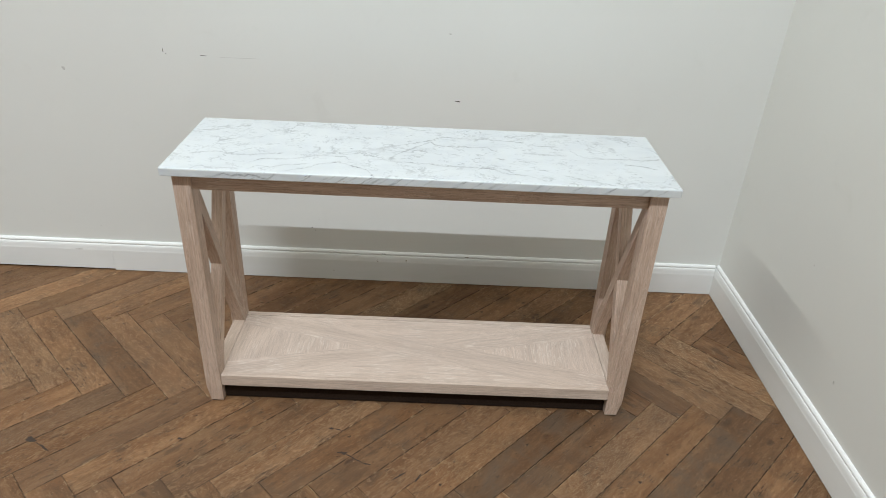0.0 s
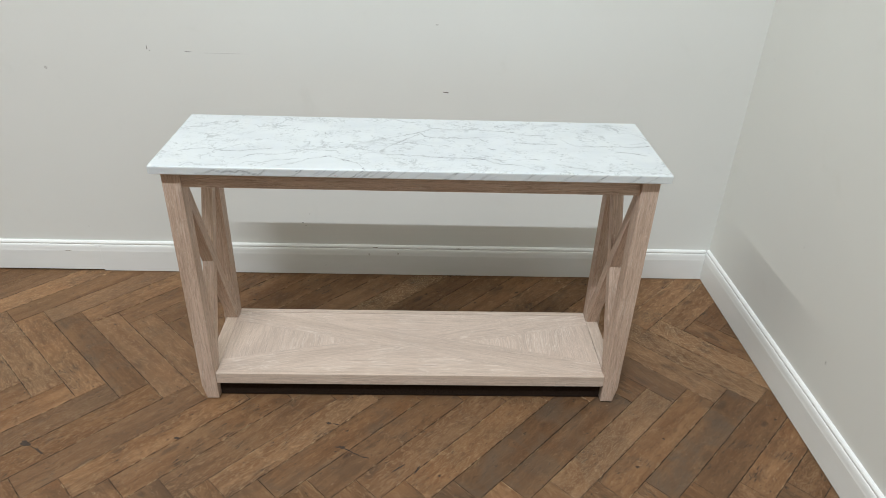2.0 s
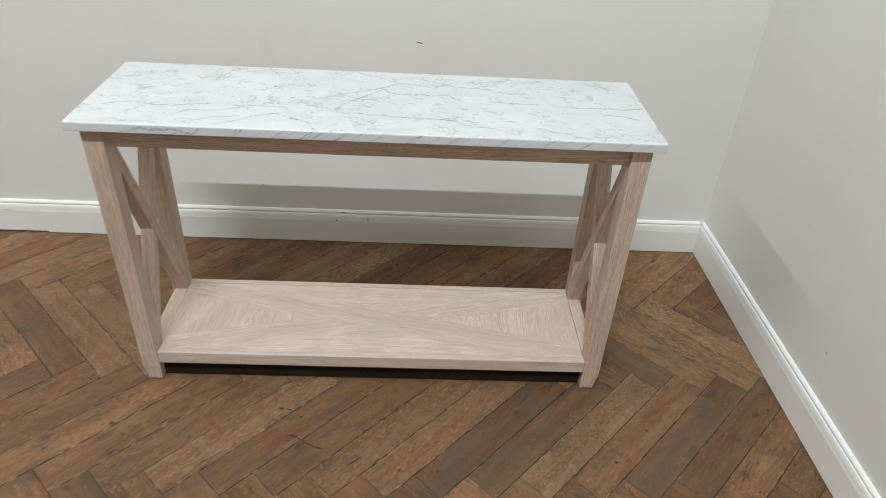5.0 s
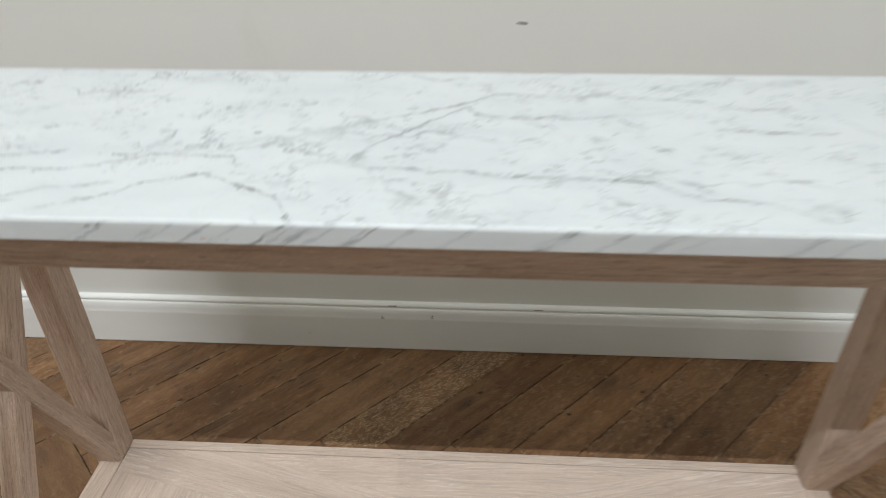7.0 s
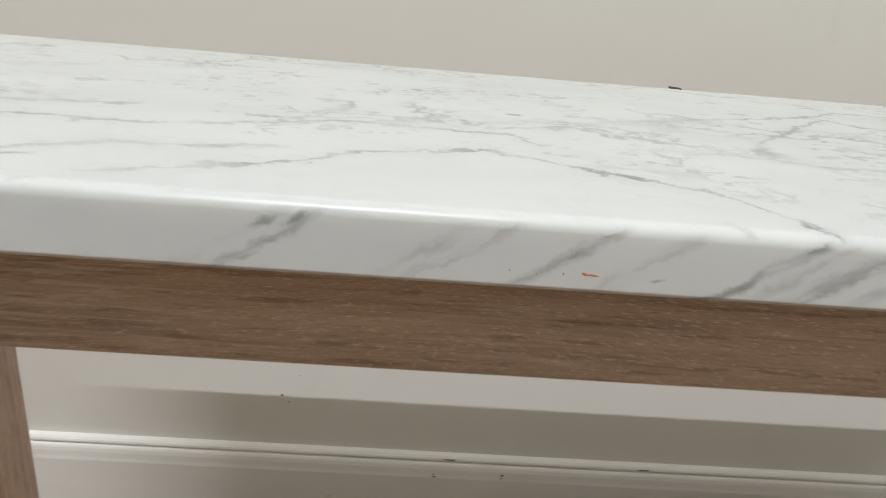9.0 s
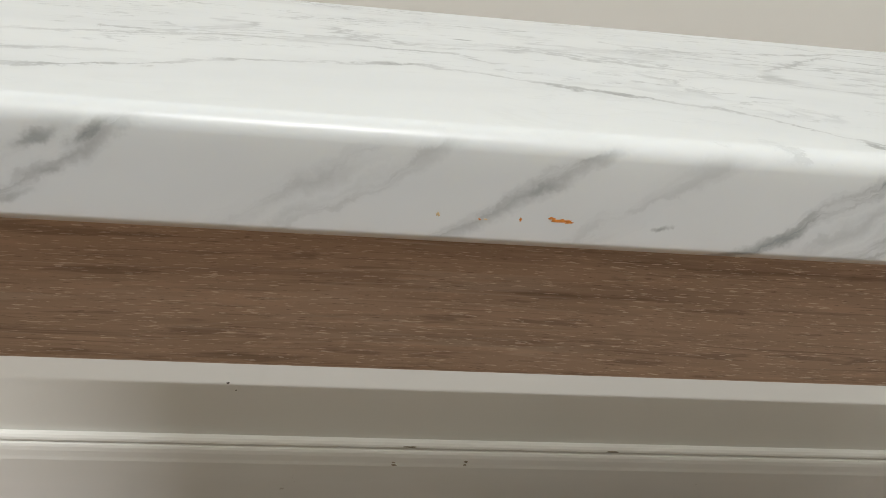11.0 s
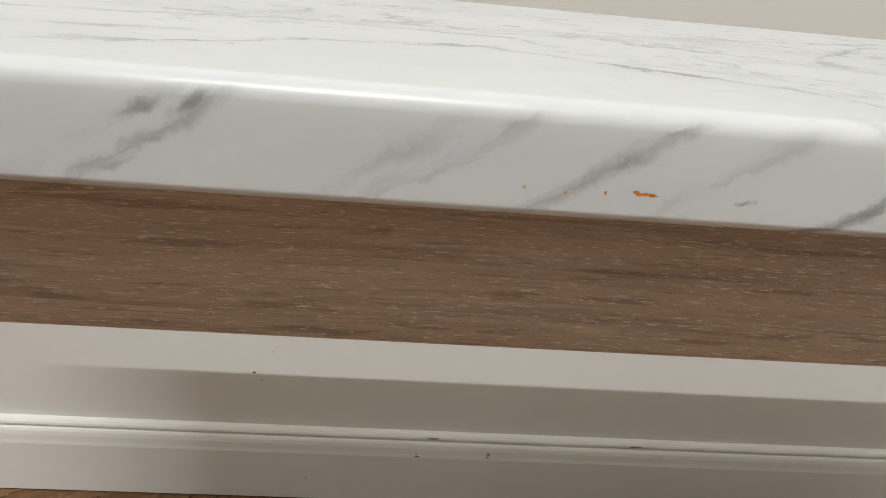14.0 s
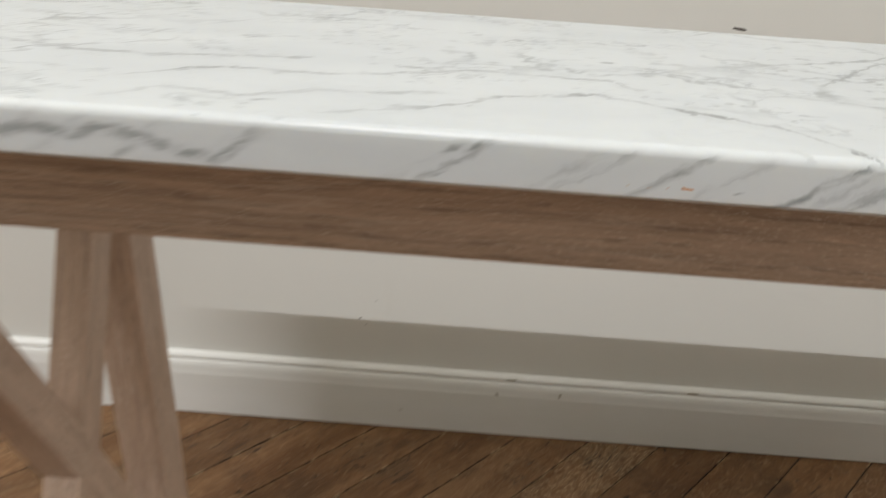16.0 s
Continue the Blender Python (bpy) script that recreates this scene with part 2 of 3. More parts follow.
    c = g.mix(1.0, c, (0.945, 0.93, 0.885), "MULTIPLY")
    g.put(b.inputs["Base Color"], c)
    g.put(b.inputs["Roughness"], g.step(dirt, 0.3, 0.7, 0.42, 0.6))
    g.put(b.inputs["Specular IOR Level"], 0.2)
    h = g.math("SUBTRACT", g.math("MULTIPLY", broad, 0.5), g.math("ADD", g.math("MULTIPLY", fine, 0.4), g.math("ADD", g.math("MULTIPLY", g.math("MAXIMUM", knot, pit), 0.6), g.math("SUBTRACT", crm, g.math("MULTIPLY", g.math("MAXIMUM", scr, figm), 0.4)))))
    g.put(b.inputs["Normal"], g.bump(g.math("ADD", h, g.math("MULTIPLY", mott, 1.1)), 0.7, 0.0024))
    return m


def wall_paint(name, base, stain):
    """Matt emulsion with roller stipple, faint patches and smudges."""
    m, nt, b = mat_new(name)
    g = G(nt)
    p = g.position()
    big, _ = g.noise(p, 1.3, 4, 0.6)
    mid, _ = g.noise(p, 6.5, 5, 0.65, 0.6)
    fine, _ = g.noise(p, 420.0, 3, 0.6)
    wave, _ = g.noise(p, 9.0, 2)
    c = g.mix(g.step(big, 0.3, 0.75, 0.0, 0.35), base, tuple(v * 0.93 for v in base))
    c = g.mix(g.step(mid, 0.58, 0.8, 0.0, 0.22), c, stain)
    g.put(b.inputs["Base Color"], c)
    g.put(b.inputs["Roughness"], 0.62)
    g.put(b.inputs["Specular IOR Level"], 0.3)
    g.put(b.inputs["Normal"], g.bump(g.math("ADD", g.math("MULTIPLY", fine, 0.25), g.math("MULTIPLY", wave, 3.0)), 0.25, 0.0006))
    return m


def gloss_paint(name, base):
    """White satin joinery paint, a little grubby and brush-marked."""
    m, nt, b = mat_new(name)
    g = G(nt)
    p = g.position()
    big, _ = g.noise(g.scale(p, (2.0, 2.0, 9.0)), 1.0, 4, 0.6)
    brush, _ = g.noise(g.scale(p, (9, 9, 380)), 1.0, 3, 0.6)
    spot, _ = g.noise(p, 30.0, 4, 0.7)
    c = g.mix(g.step(big, 0.35, 0.75, 0.0, 0.4), base, tuple(v * f for v, f in zip(base, (0.9, 0.9, 0.86))))
    c = g.mix(g.step(spot, 0.71, 0.77, 0.0, 0.55), c, (0.36, 0.33, 0.28))
    g.put(b.inputs["Base Color"], c)
    g.put(b.inputs["Roughness"], g.step(big, 0.3, 0.7, 0.44, 0.56))
    g.put(b.inputs["Specular IOR Level"], 0.25)
    g.put(b.inputs["Normal"], g.bump(brush, 0.12, 0.0006))
    return m


def plain(name, col, rough=0.6, metal=0.0, spread=0.25, gloss=0.5):
    m, nt, b = mat_new(name)
    g = G(nt)
    n, _ = g.noise(g.position(), 220.0, 4, 0.65)
    g.put(b.inputs["Base Color"], g.mix(g.step(n, 0.3, 0.7), tuple(v * (1 - spread) for v in col), tuple(min(1, v * (1 + spread)) for v in col)))
    g.put(b.inputs["Roughness"], rough), g.put(b.inputs["Metallic"], metal), g.put(b.inputs["Specular IOR Level"], gloss)
    g.put(b.inputs["Normal"], g.bump(n, 0.2, 0.0004))
    return m


TOP_L, TOP_D, TOP_H, TOP_T = 1.40, 0.402, 0.834, 0.0247


def follow(g, along, value, full, runs):
    """Distance of `value` from lines that follow one another `along` the slab (place, height, strength), and their strength there."""
    stops = []
    for run in runs:
        (x0, y0, _), (x1, y1, _) = run[0], run[-1]
        stops.append((max(0.0, x0 - 0.004), y0, 0.0))
        stops += list(run)
        stops.append((min(TOP_L, x1 + 0.004), y1, 0.0))
    col = [(px / TOP_L, (py / full, s, 0, 1)) for px, py, s in stops]
    rgb = g.split(g.ramp(g.math("DIVIDE", along, TOP_L), col))
    return g.math("ABSOLUTE", g.math("SUBTRACT", value, g.math("MULTIPLY", rgb[0], full))), rgb[1]


def crackle(g, vec, scale, width):
    """A branching net of thin lines of uneven width."""
    v = g.node("ShaderNodeTexVoronoi", feature="DISTANCE_TO_EDGE")
    g.put(v.inputs["Vector"], vec), g.put(v.inputs["Scale"], scale)
    return g.step(v.outputs["Distance"], width, 0.0)


ARCH = [(0.333, 0.017, 0.4), (0.354, 0.027, 0.7), (0.393, 0.046, 0.9), (0.412, 0.068, 0.9), (0.466, 0.09, 1.0), (0.487, 0.077, 0.9), (0.526, 0.057, 1.0), (0.549, 0.044, 1.0), (0.561, 0.019, 1.0), (0.571, 0.0, 0.9)]
CREST = [(0.34, 0.1, 0.4), (0.376, 0.117, 0.6), (0.397, 0.132, 0.8), (0.461, 0.131, 0.8), (0.482, 0.129, 1.0), (0.493, 0.11, 1.0)]
RIDGE = [(0.50, 0.150, 0.3), (0.52, 0.167, 0.5), (0.55, 0.193, 0.7), (0.614, 0.227, 0.7), (0.679, 0.263, 0.7), (0.721, 0.287, 0.8), (0.751, 0.319, 0.7), (0.8, 0.313, 0.6), (0.871, 0.315, 0.6), (0.955, 0.306, 0.7), (1.001, 0.298, 0.8), (1.012, 0.28, 0.7), (1.093, 0.276, 0.5)]
FORK = [(0.618, 0.162, 0.6), (0.656, 0.201, 0.9), (0.688, 0.241, 0.9), (0.718, 0.277, 0.8), (0.732, 0.251, 0.9), (0.752, 0.244, 0.8), (0.799, 0.241, 0.9), (0.811, 0.251, 0.8), (0.834, 0.24, 0.7), (0.899, 0.253, 0.6), (0.952, 0.264, 0.4)]
LONG = [(0.549, 0.088, 0.5), (0.563, 0.113, 0.6), (0.589, 0.121, 0.8), (0.623, 0.11, 0.9), (0.661, 0.11, 1.0), (0.688, 0.099, 1.0), (0.715, 0.106, 0.9), (0.753, 0.095, 1.0), (0.808, 0.093, 0.9), (0.894, 0.088, 1.0), (0.909, 0.073, 1.0), (0.936, 0.056, 1.0), (0.967, 0.056, 0.7), (0.998, 0.048, 0.7), (1.032, 0.021, 0.5)]
FAR_END = [(1.137, 0.247, 0.6), (1.155, 0.212, 0.8), (1.175, 0.197, 0.9), (1.22, 0.196, 0.9), (1.268, 0.201, 0.8), (1.301, 0.201, 0.7), (1.334, 0.194, 0.8), (1.39, 0.209, 0.9)]
MIDDLE = [(0.993, 0.215, 0.8), (1.033, 0.211, 1.0), (1.067, 0.208, 0.9), (1.114, 0.209, 0.6)]
NEAR_END = [(0.056, 0.108, 0.5), (0.069, 0.118, 0.7), (0.113, 0.128, 0.7), (0.157, 0.12, 0.6), (0.169, 0.113, 0.7), (0.222, 0.115, 0.8), (0.266, 0.129, 0.8), (0.3, 0.137, 0.6)]
SPRAY = [(0.227, 0.063, 0.7), (0.249, 0.086, 0.9), (0.278, 0.097, 0.9), (0.31, 0.093, 0.7), (0.332, 0.099, 0.4)]
FRONT = [(0.235, 0.017, 0.5), (0.252, 0.042, 0.8), (0.292, 0.035, 0.6), (0.318, 0.054, 0.8), (0.347, 0.061, 0.7), (0.384, 0.069, 0.4)]
TAIL = [(1.09, 0.062, 0.5), (1.119, 0.049, 0.7), (1.163, 0.032, 0.6), (1.191, 0.02, 0.6), (1.219, 0.008, 0.8)]
SHORT = ([(0.013, 0.269, 0.5), (0.018, 0.279, 0.7), (0.046, 0.297, 0.7), (0.065, 0.29, 0.8), (0.084, 0.312, 0.6)], [(0.182, 0.247, 0.4), (0.22, 0.257, 0.6), (0.241, 0.284, 0.5)], [(0.244, 0.303, 0.4), (0.289, 0.299, 0.7), (0.3, 0.32, 0.7)],
         [(0.547, 0.179, 0.6), (0.566, 0.203, 0.8), (0.611, 0.191, 0.6)], [(0.891, 0.238, 0.8), (0.913, 0.218, 0.8)])
SIDE = ([(0.089, 0.005, 0.6), (0.1, 0.029, 0.6), (0.13, 0.017, 0.5), (0.205, 0.018, 0.5)], [(0.359, 0.358, 0.6), (0.377, 0.376, 0.6), (0.414, 0.345, 0.5)], [(0.588, 0.353, 0.5), (0.629, 0.395, 0.7), (0.675, 0.364, 0.7), (0.71, 0.374, 0.8)],
        [(0.91, 0.166, 0.8), (0.932, 0.16, 0.8)], [(1.286, 0.159, 0.7), (1.324, 0.153, 0.9), (1.359, 0.138, 0.9)])
# along the front edge: a wandering dark vein, height over the slab's underside
WAVY = [(0.125, 0.004, 0.3), (0.148, 0.006, 0.7), (0.172, 0.016, 0.9), (0.196, 0.010, 0.8), (0.214, 0.015, 0.9), (0.228, 0.011, 1.0), (0.243, 0.0145, 0.9), (0.262, 0.012, 1.0), (0.272, 0.008, 1.0), (0.290, 0.005, 0.9), (0.302, 0.012, 0.8), (0.309, 0.018, 0.7)]
# slanting veins that cross the front edge: place at the underside, strength, half width
SLANTS = ([(0.187, 0.29, 0.005), (0.209, 0.29, 0.006), (0.243, 0.32, 0.006), (0.277, 0.58, 0.004), (0.3655, 0.43, 0.0028), (0.3775, 0.54, 0.0034), (0.4278, 0.58, 0.0030), (0.4388, 0.61, 0.0032), (0.4712, 0.72, 0.0036), (0.496, 0.50, 0.0060)],
          [(0.5365, 1.0, 0.0050), (0.5475, 0.4, 0.003), (0.562, 0.9, 0.0080), (0.580, 0.4, 0.005), (0.617, 0.9, 0.010), (0.652, 0.5, 0.006), (0.700, 0.5, 0.006), (0.787, 0.95, 0.012), (0.832, 0.7, 0.007), (0.878, 0.8, 0.006)],
          [(0.905, 0.5, 0.005), (0.993, 0.95, 0.007), (1.030, 0.6, 0.005), (1.098, 0.85, 0.006), (1.140, 0.5, 0.005), (1.193, 0.85, 0.010), (1.283, 0.7, 0.010), (1.33, 0.5, 0.006)])


def marble():
    """White marble with soft grey clouding, thin branching grey veins along the slab, slanting ones on its edge."""
    m, nt, b = mat_new("white_veined_marble")
    g = G(nt)
    p = g.position()
    _, w1 = g.noise(p, 30.0, 3, 0.6)
    _, w2 = g.noise(p, 95.0, 5, 0.75)
    half = (0.5, 0.5, 0.5)
    ofs = g.vmath("ADD", g.scale(g.vmath("SUBTRACT", w1, half), (0.012, 0.012, 0.0)), g.scale(g.vmath("SUBTRACT", w2, half), (0.021, 0.021, 0.0)))
    q = g.vmath("ADD", p, ofs)
    x, y, z = g.split(q)
    patch, _ = g.noise(p, 22.0, 3, 0.6)
    wid, _ = g.noise(p, 60.0, 3, 0.6)
    w = g.step(wid, 0.3, 0.75, 0.0020, 0.0066)
    keep = g.step(patch, 0.36, 0.60, 0.35, 1.0)
    line = halo = None
    for runs in ([ARCH, FORK, MIDDLE], [CREST, LONG, TAIL], [NEAR_END, RIDGE], [SPRAY, *SHORT[3:], FAR_END], [SIDE[0], FRONT, *SIDE[2:]], [*SHORT[:3], SIDE[1]]):
        d, s = follow(g, x, y, TOP_D, sorted(runs))
        a = g.math("MULTIPLY", s, g.step(d, w, 0.0))
        h = g.math("MULTIPLY", s, g.step(d, 0.016, 0.0))
        line = a if line is None else g.math("MAXIMUM", line, a)
        halo = h if halo is None else g.math("MAXIMUM", halo, h)
    line = g.math("MULTIPLY", line, keep)
    # a net of fainter veins, here and there, and clusters of grey flecks
    _, wb = g.noise(p, 8.0, 4, 0.65)
    net = g.vmath("ADD", g.scale(q, (0.62, 1.0, 0.0)), g.scale(g.vmath("SUBTRACT", wb, half), (0.16, 0.16, 0.0)))
    m1, _ = g.noise(g.scale(p, (0.8, 1.3, 1.0)), 9.0, 3, 0.6)
    m2, _ = g.noise(g.vmath("ADD", p, (3.1, 8.2, 5.5)), 14.0, 3, 0.6)
    r1 = g.math("MULTIPLY", crackle(g, net, 11.0, 0.040), g.step(m1, 0.47, 0.60))
    r2 = g.math("MULTIPLY", crackle(g, g.vmath("ADD", net, (4.3, 1.7, 0.0)), 31.0, 0.085), g.step(m2, 0.50, 0.60))
    spots, _ = g.noise(g.scale(g.vmath("ADD", p, ofs), (1.0, 1.9, 1.0)), 80.0, 5, 0.66)
    sp = g.math("MULTIPLY", g.step(spots, 0.565, 0.64), g.math("MAXIMUM", g.step(m2, 0.42, 0.56), g.math("MULTIPLY", halo, 0.9)))
    rest = g.math("MAXIMUM", g.math("MULTIPLY", r1, 0.62), g.math("MAXIMUM", g.math("MULTIPLY", r2, 0.5), g.math("MULTIPLY", sp, 0.7)))
    rest = g.math("MULTIPLY", rest, keep)
    # the clear field under the arch
    clear = g.node("ShaderNodeVectorMath", operation="LENGTH")
    g.put(clear.inputs[0], g.scale(g.vmath("SUBTRACT", p, (0.45, 0.03, TOP_H)), (0.8, 1.5, 1.0)))
    rest = g.math("MULTIPLY", rest, g.step(clear.outputs["Value"], 0.05, 0.13, 0.15, 1.0))
    top = g.math("MAXIMUM", line, rest)
    for dx, dy, dr in ((0.302, 0.029, 0.0042), (0.157, 0.340, 0.006), (0.491, 0.190, 0.005), (0.435, 0.262, 0.006)):
        ln = g.node("ShaderNodeVectorMath", operation="LENGTH")
        g.put(ln.inputs[0], g.scale(g.vmath("SUBTRACT", q, (dx, dy, TOP_H)), (0.7 / dr, 1.4 / dr, 1.0)))
        top = g.math("MAXIMUM", top, g.step(ln.outputs["Value"], 1.2, 0.2, 0.0, 0.85))
    # veins on the edge
    _, we = g.noise(p, 55.0, 5, 0.68)
    pe = g.vmath("ADD", p, g.scale(g.vmath("SUBTRACT", we, half), (0.017, 0.0, 0.008)))
    ex, ey, ez = g.split(pe)
    s = g.math("SUBTRACT", g.math("ADD", ex, g.math("MULTIPLY", ey, 0.8)), g.math("MULTIPLY", g.math("SUBTRACT", ez, 0.811), 1.55))
    named = None
    for peaks in SLANTS:
        st = [(0.0, (0, 0, 0, 1))]
        for c0, k, hw in peaks:
            st += [((c0 - hw * 0.95) / TOP_L, (0, 0, 0, 1)), (c0 / TOP_L, (k, k, k, 1)), ((c0 + hw * 0.6) / TOP_L, (0, 0, 0, 1))]
        st.append((1.0, (0, 0, 0, 1)))
        one = g.split(g.ramp(g.math("DIVIDE", s, TOP_L), st))[0]
        named = one if named is None else g.math("MAXIMUM", named, one)
    brk, _ = g.noise(g.join(g.math("MULTIPLY", s, 1.6), g.math("MULTIPLY", ez, 1.0), ey), 80.0, 4, 0.6)
    edge = g.math("MULTIPLY", named, g.step(brk, 0.40, 0.60, 0.10, 1.0))
    wd, ws = follow(g, ex, g.math("SUBTRACT", ez, TOP_H - TOP_T), TOP_T, [WAVY])
    edge = g.math("MAXIMUM", edge, g.math("MULTIPLY", g.math("MULTIPLY", ws, g.step(wd, 0.0048, 0.0004)), g.step(brk, 0.38, 0.60, 0.2, 0.85)))
    for s0, bz, hs, hz, k in ((0.3745, 0.8290, 0.0036, 0.0036, 0.95), (0.3660, 0.8268, 0.0034, 0.0034, 0.75), (0.3785, 0.8205, 0.0022, 0.0024, 0.6), (0.3805, 0.8145, 0.0024, 0.0022, 0.55), (0.4712, 0.8225, 0.0034, 0.0034, 0.7),
                              (0.5073, 0.8160, 0.0014, 0.0011, 0.75), (0.5375, 0.8145, 0.0042, 0.0036, 0.9), (0.2440, 0.8150, 0.005, 0.005, 0.6)):
        ln = g.node("ShaderNodeVectorMath", operation="LENGTH")
        g.put(ln.inputs[0], g.join(g.math("DIVIDE", g.math("SUBTRACT", s, s0), hs), g.math("DIVIDE", g.math("SUBTRACT", ez, bz), hz), 0.0))
        blob = g.math("MULTIPLY", g.step(ln.outputs["Value"], 1.3, 0.1, 0.0, k), g.step(brk, 0.35, 0.6, 0.45, 1.0))
        edge = g.math("MAXIMUM", edge, blob)
    zz = g.split(p)[2]
    istop = g.step(zz, TOP_H - 0.0042, TOP_H - 0.0006)
    vein = g.math("ADD", g.math("MULTIPLY", top, istop), g.math("MULTIPLY", g.math("MULTIPLY", edge, 0.95), g.math("SUBTRACT", 1.0, istop)))
    cloud, _ = g.noise(g.scale(p, (1.0, 1.8, 1.8)), 7.0, 4, 0.6, 0.5)
    cl2, _ = g.noise(p, 40.0, 4, 0.6)
    c = g.mix(g.step(cloud, 0.35, 0.75), (0.652, 0.69, 0.70), (0.593, 0.632, 0.648))
    c = g.mix(g.step(cl2, 0.4, 0.75, 0.0, 0.10), c, (0.58, 0.60, 0.59))
    c = g.mix(g.math("MULTIPLY", g.math("MULTIPLY", halo, istop), 0.28), c, (0.55, 0.58, 0.59))
    c = g.mix(g.math("MULTIPLY", g.math("MULTIPLY", named, g.math("SUBTRACT", 1.0, istop)), 0.22), c, (0.48, 0.51, 0.53))
    c = g.mix(g.math("MULTIPLY", vein, 0.88), c, (0.17, 0.192, 0.195))
    g.put(b.inputs["Base Color"], c)
    g.put(b.inputs["Roughness"], 0.34)
    g.put(b.inputs["Subsurface Weight"], 0.65), g.put(b.inputs["Subsurface Radius"], (1.0, 0.95, 0.85)), g.put(b.inputs["Subsurface Scale"], 0.011)
    return m


OAK = limed_oak("limed_oak", (0.605, 0.456, 0.356), (0.465, 0.335, 0.25))
RAIL = limed_oak("limed_oak_rail", (0.66, 0.535, 0.44), (0.56, 0.44, 0.352), 0.6, 0.5)
PANEL = limed_oak("limed_oak_panel", (0.65, 0.525, 0.435), (0.58, 0.462, 0.377), 1.0, 0.3)
MARBLE = marble()
FLOOR = floor_oak("old_oak_plank")
FLOOR_FAR = floor_oak("old_oak_plank_far", True)
WALL = wall_paint("wall_emulsion", (0.765, 0.778, 0.745), (0.63, 0.635, 0.585))
TRIM = gloss_paint("skirting_gloss", (0.83, 0.845, 0.83))
# unseen surfaces: dim ceiling cuts bounce, warm far walls fill the shadows
CEILING = wall_paint("ceiling_bounce", (0.34, 0.34, 0.33), (0.28, 0.28, 0.27))
FAR_WALL = wall_paint("far_wall_bounce", (0.58, 0.54, 0.42), (0.50, 0.465, 0.36))
SUBFLOOR = plain("dark_subfloor", (0.03, 0.022, 0.016), 0.9)
GOUGE = plain("dark_gouge", (0.045, 0.03, 0.021), 0.85)
SCUFF = plain("dark_scuff", (0.10, 0.09, 0.08), 0.7)
DENTED = plain("chipped_paint", (0.27, 0.24, 0.19), 0.6)
SCUFF_PALE = plain("grey_scuff", (0.58, 0.58, 0.55), 0.7)
RUST = plain("orange_rust", (0.60, 0.215, 0.035), 0.7, 0.0, 0.45)
RUST_PALE = plain("pale_rust", (0.68, 0.52, 0.30), 0.7)
FELT = plain("black_felt", (0.02, 0.018, 0.016), 0.95, gloss=0.05)
# near-black for the dark band below the lower shelf
DARK = plain("gap_black", (0.026, 0.017, 0.012), 0.97, gloss=0.03)
HOUSING = plain("white_enamel", (0.75, 0.75, 0.73), 0.35)


# ---- mesh helpers ----
def part(name, bm, material, parent=None, label="", at=None):
    """Links a bmesh as one mesh object at the world pose `at`, under `parent`."""
    me = bpy.data.meshes.new(name)
    bm.to_mesh(me)
    bm.free()
    me.materials.append(material)
    ob = new(name, me)
    at = at or Matrix()
    if parent is not None:
        ob.parent = parent
        ob.matrix_basis = PLACE[parent.name].inverted() @ at
    else:
        ob.matrix_basis = at
    PLACE[ob.name] = at
    if label:
        tagged(ob, label)
    return ob


PLACE = {}


def thing(name, at, label, category, group="", kind=""):
    ob = new(name)
    ob.empty_display_size = 0.1
    ob.matrix_basis = at
    PLACE[ob.name] = at
    return tagged(ob, label, category, group, kind)


def block(lx, ly, lz, bevel=0.002, seg=2):
    """A box about its centre with softened edges."""
    bm = bmesh.new()
    bmesh.ops.create_cube(bm, size=1.0)
    bmesh.ops.scale(bm, vec=(lx, ly, lz), verts=bm.verts)
    if bevel:
        bmesh.ops.bevel(bm, geom=bm.edges[:], offset=bevel, segments=seg, profile=0.6, affect="EDGES")
    return bm


def prism(poly, z0, z1, bevel=0.0):
    """An upright prism over a polygon given anticlockwise."""
    bm = bmesh.new()
    lo = [bm.verts.new((x, y, z0)) for x, y in poly]
    hi = [bm.verts.new((x, y, z1)) for x, y in poly]
    bm.faces.new(lo[::-1]), bm.faces.new(hi)
    n = len(poly)
    for i in range(n):
        bm.faces.new((lo[i], lo[(i + 1) % n], hi[(i + 1) % n], hi[i]))
    if bevel:
        bmesh.ops.bevel(bm, geom=[e for e in bm.edges if all(v in hi for v in e.verts)], offset=bevel, segments=2, affect="EDGES")
    return bm


def moulding(profile, length):
    """A moulding along X from 0 to length; profile points are (out, up), out along -Y."""
    bm = bmesh.new()
    rows = [[bm.verts.new((x, -o, u)) for o, u in profile] for x in (0.0, length)]
    n = len(profile)
    for i in range(n):
        bm.faces.new((rows[0][i], rows[0][(i + 1) % n], rows[1][(i + 1) % n], rows[1][i]))
    bm.faces.new(rows[0]), bm.faces.new(rows[1][::-1])
    bmesh.ops.recalc_face_normals(bm, faces=bm.faces[:])
    return bm


def smudge(lx, lz, seed, depth=0.0004, n=11, rag=0.35):
    """A thin ragged fleck standing on a wall that faces -Y."""
    rnd = random.Random(seed)
    bm = bmesh.new()
    ring = []
    for i in range(n):
        a = 2 * math.pi * i / n
        k = 1 + rnd.uniform(-rag, rag)
        ring.append((0.5 * lx * k * math.cos(a), 0.5 * lz * k * math.sin(a)))
    back = [bm.verts.new((x, 0.0, z)) for x, z in ring]
    front = [bm.verts.new((x * 0.9, -depth, z * 0.9)) for x, z in ring]
    bm.faces.new(front)
    for i in range(n):
        bm.faces.new((back[i], back[(i + 1) % n], front[(i + 1) % n], front[i]))
    bmesh.ops.recalc_face_normals(bm, faces=bm.faces[:])
    return bm


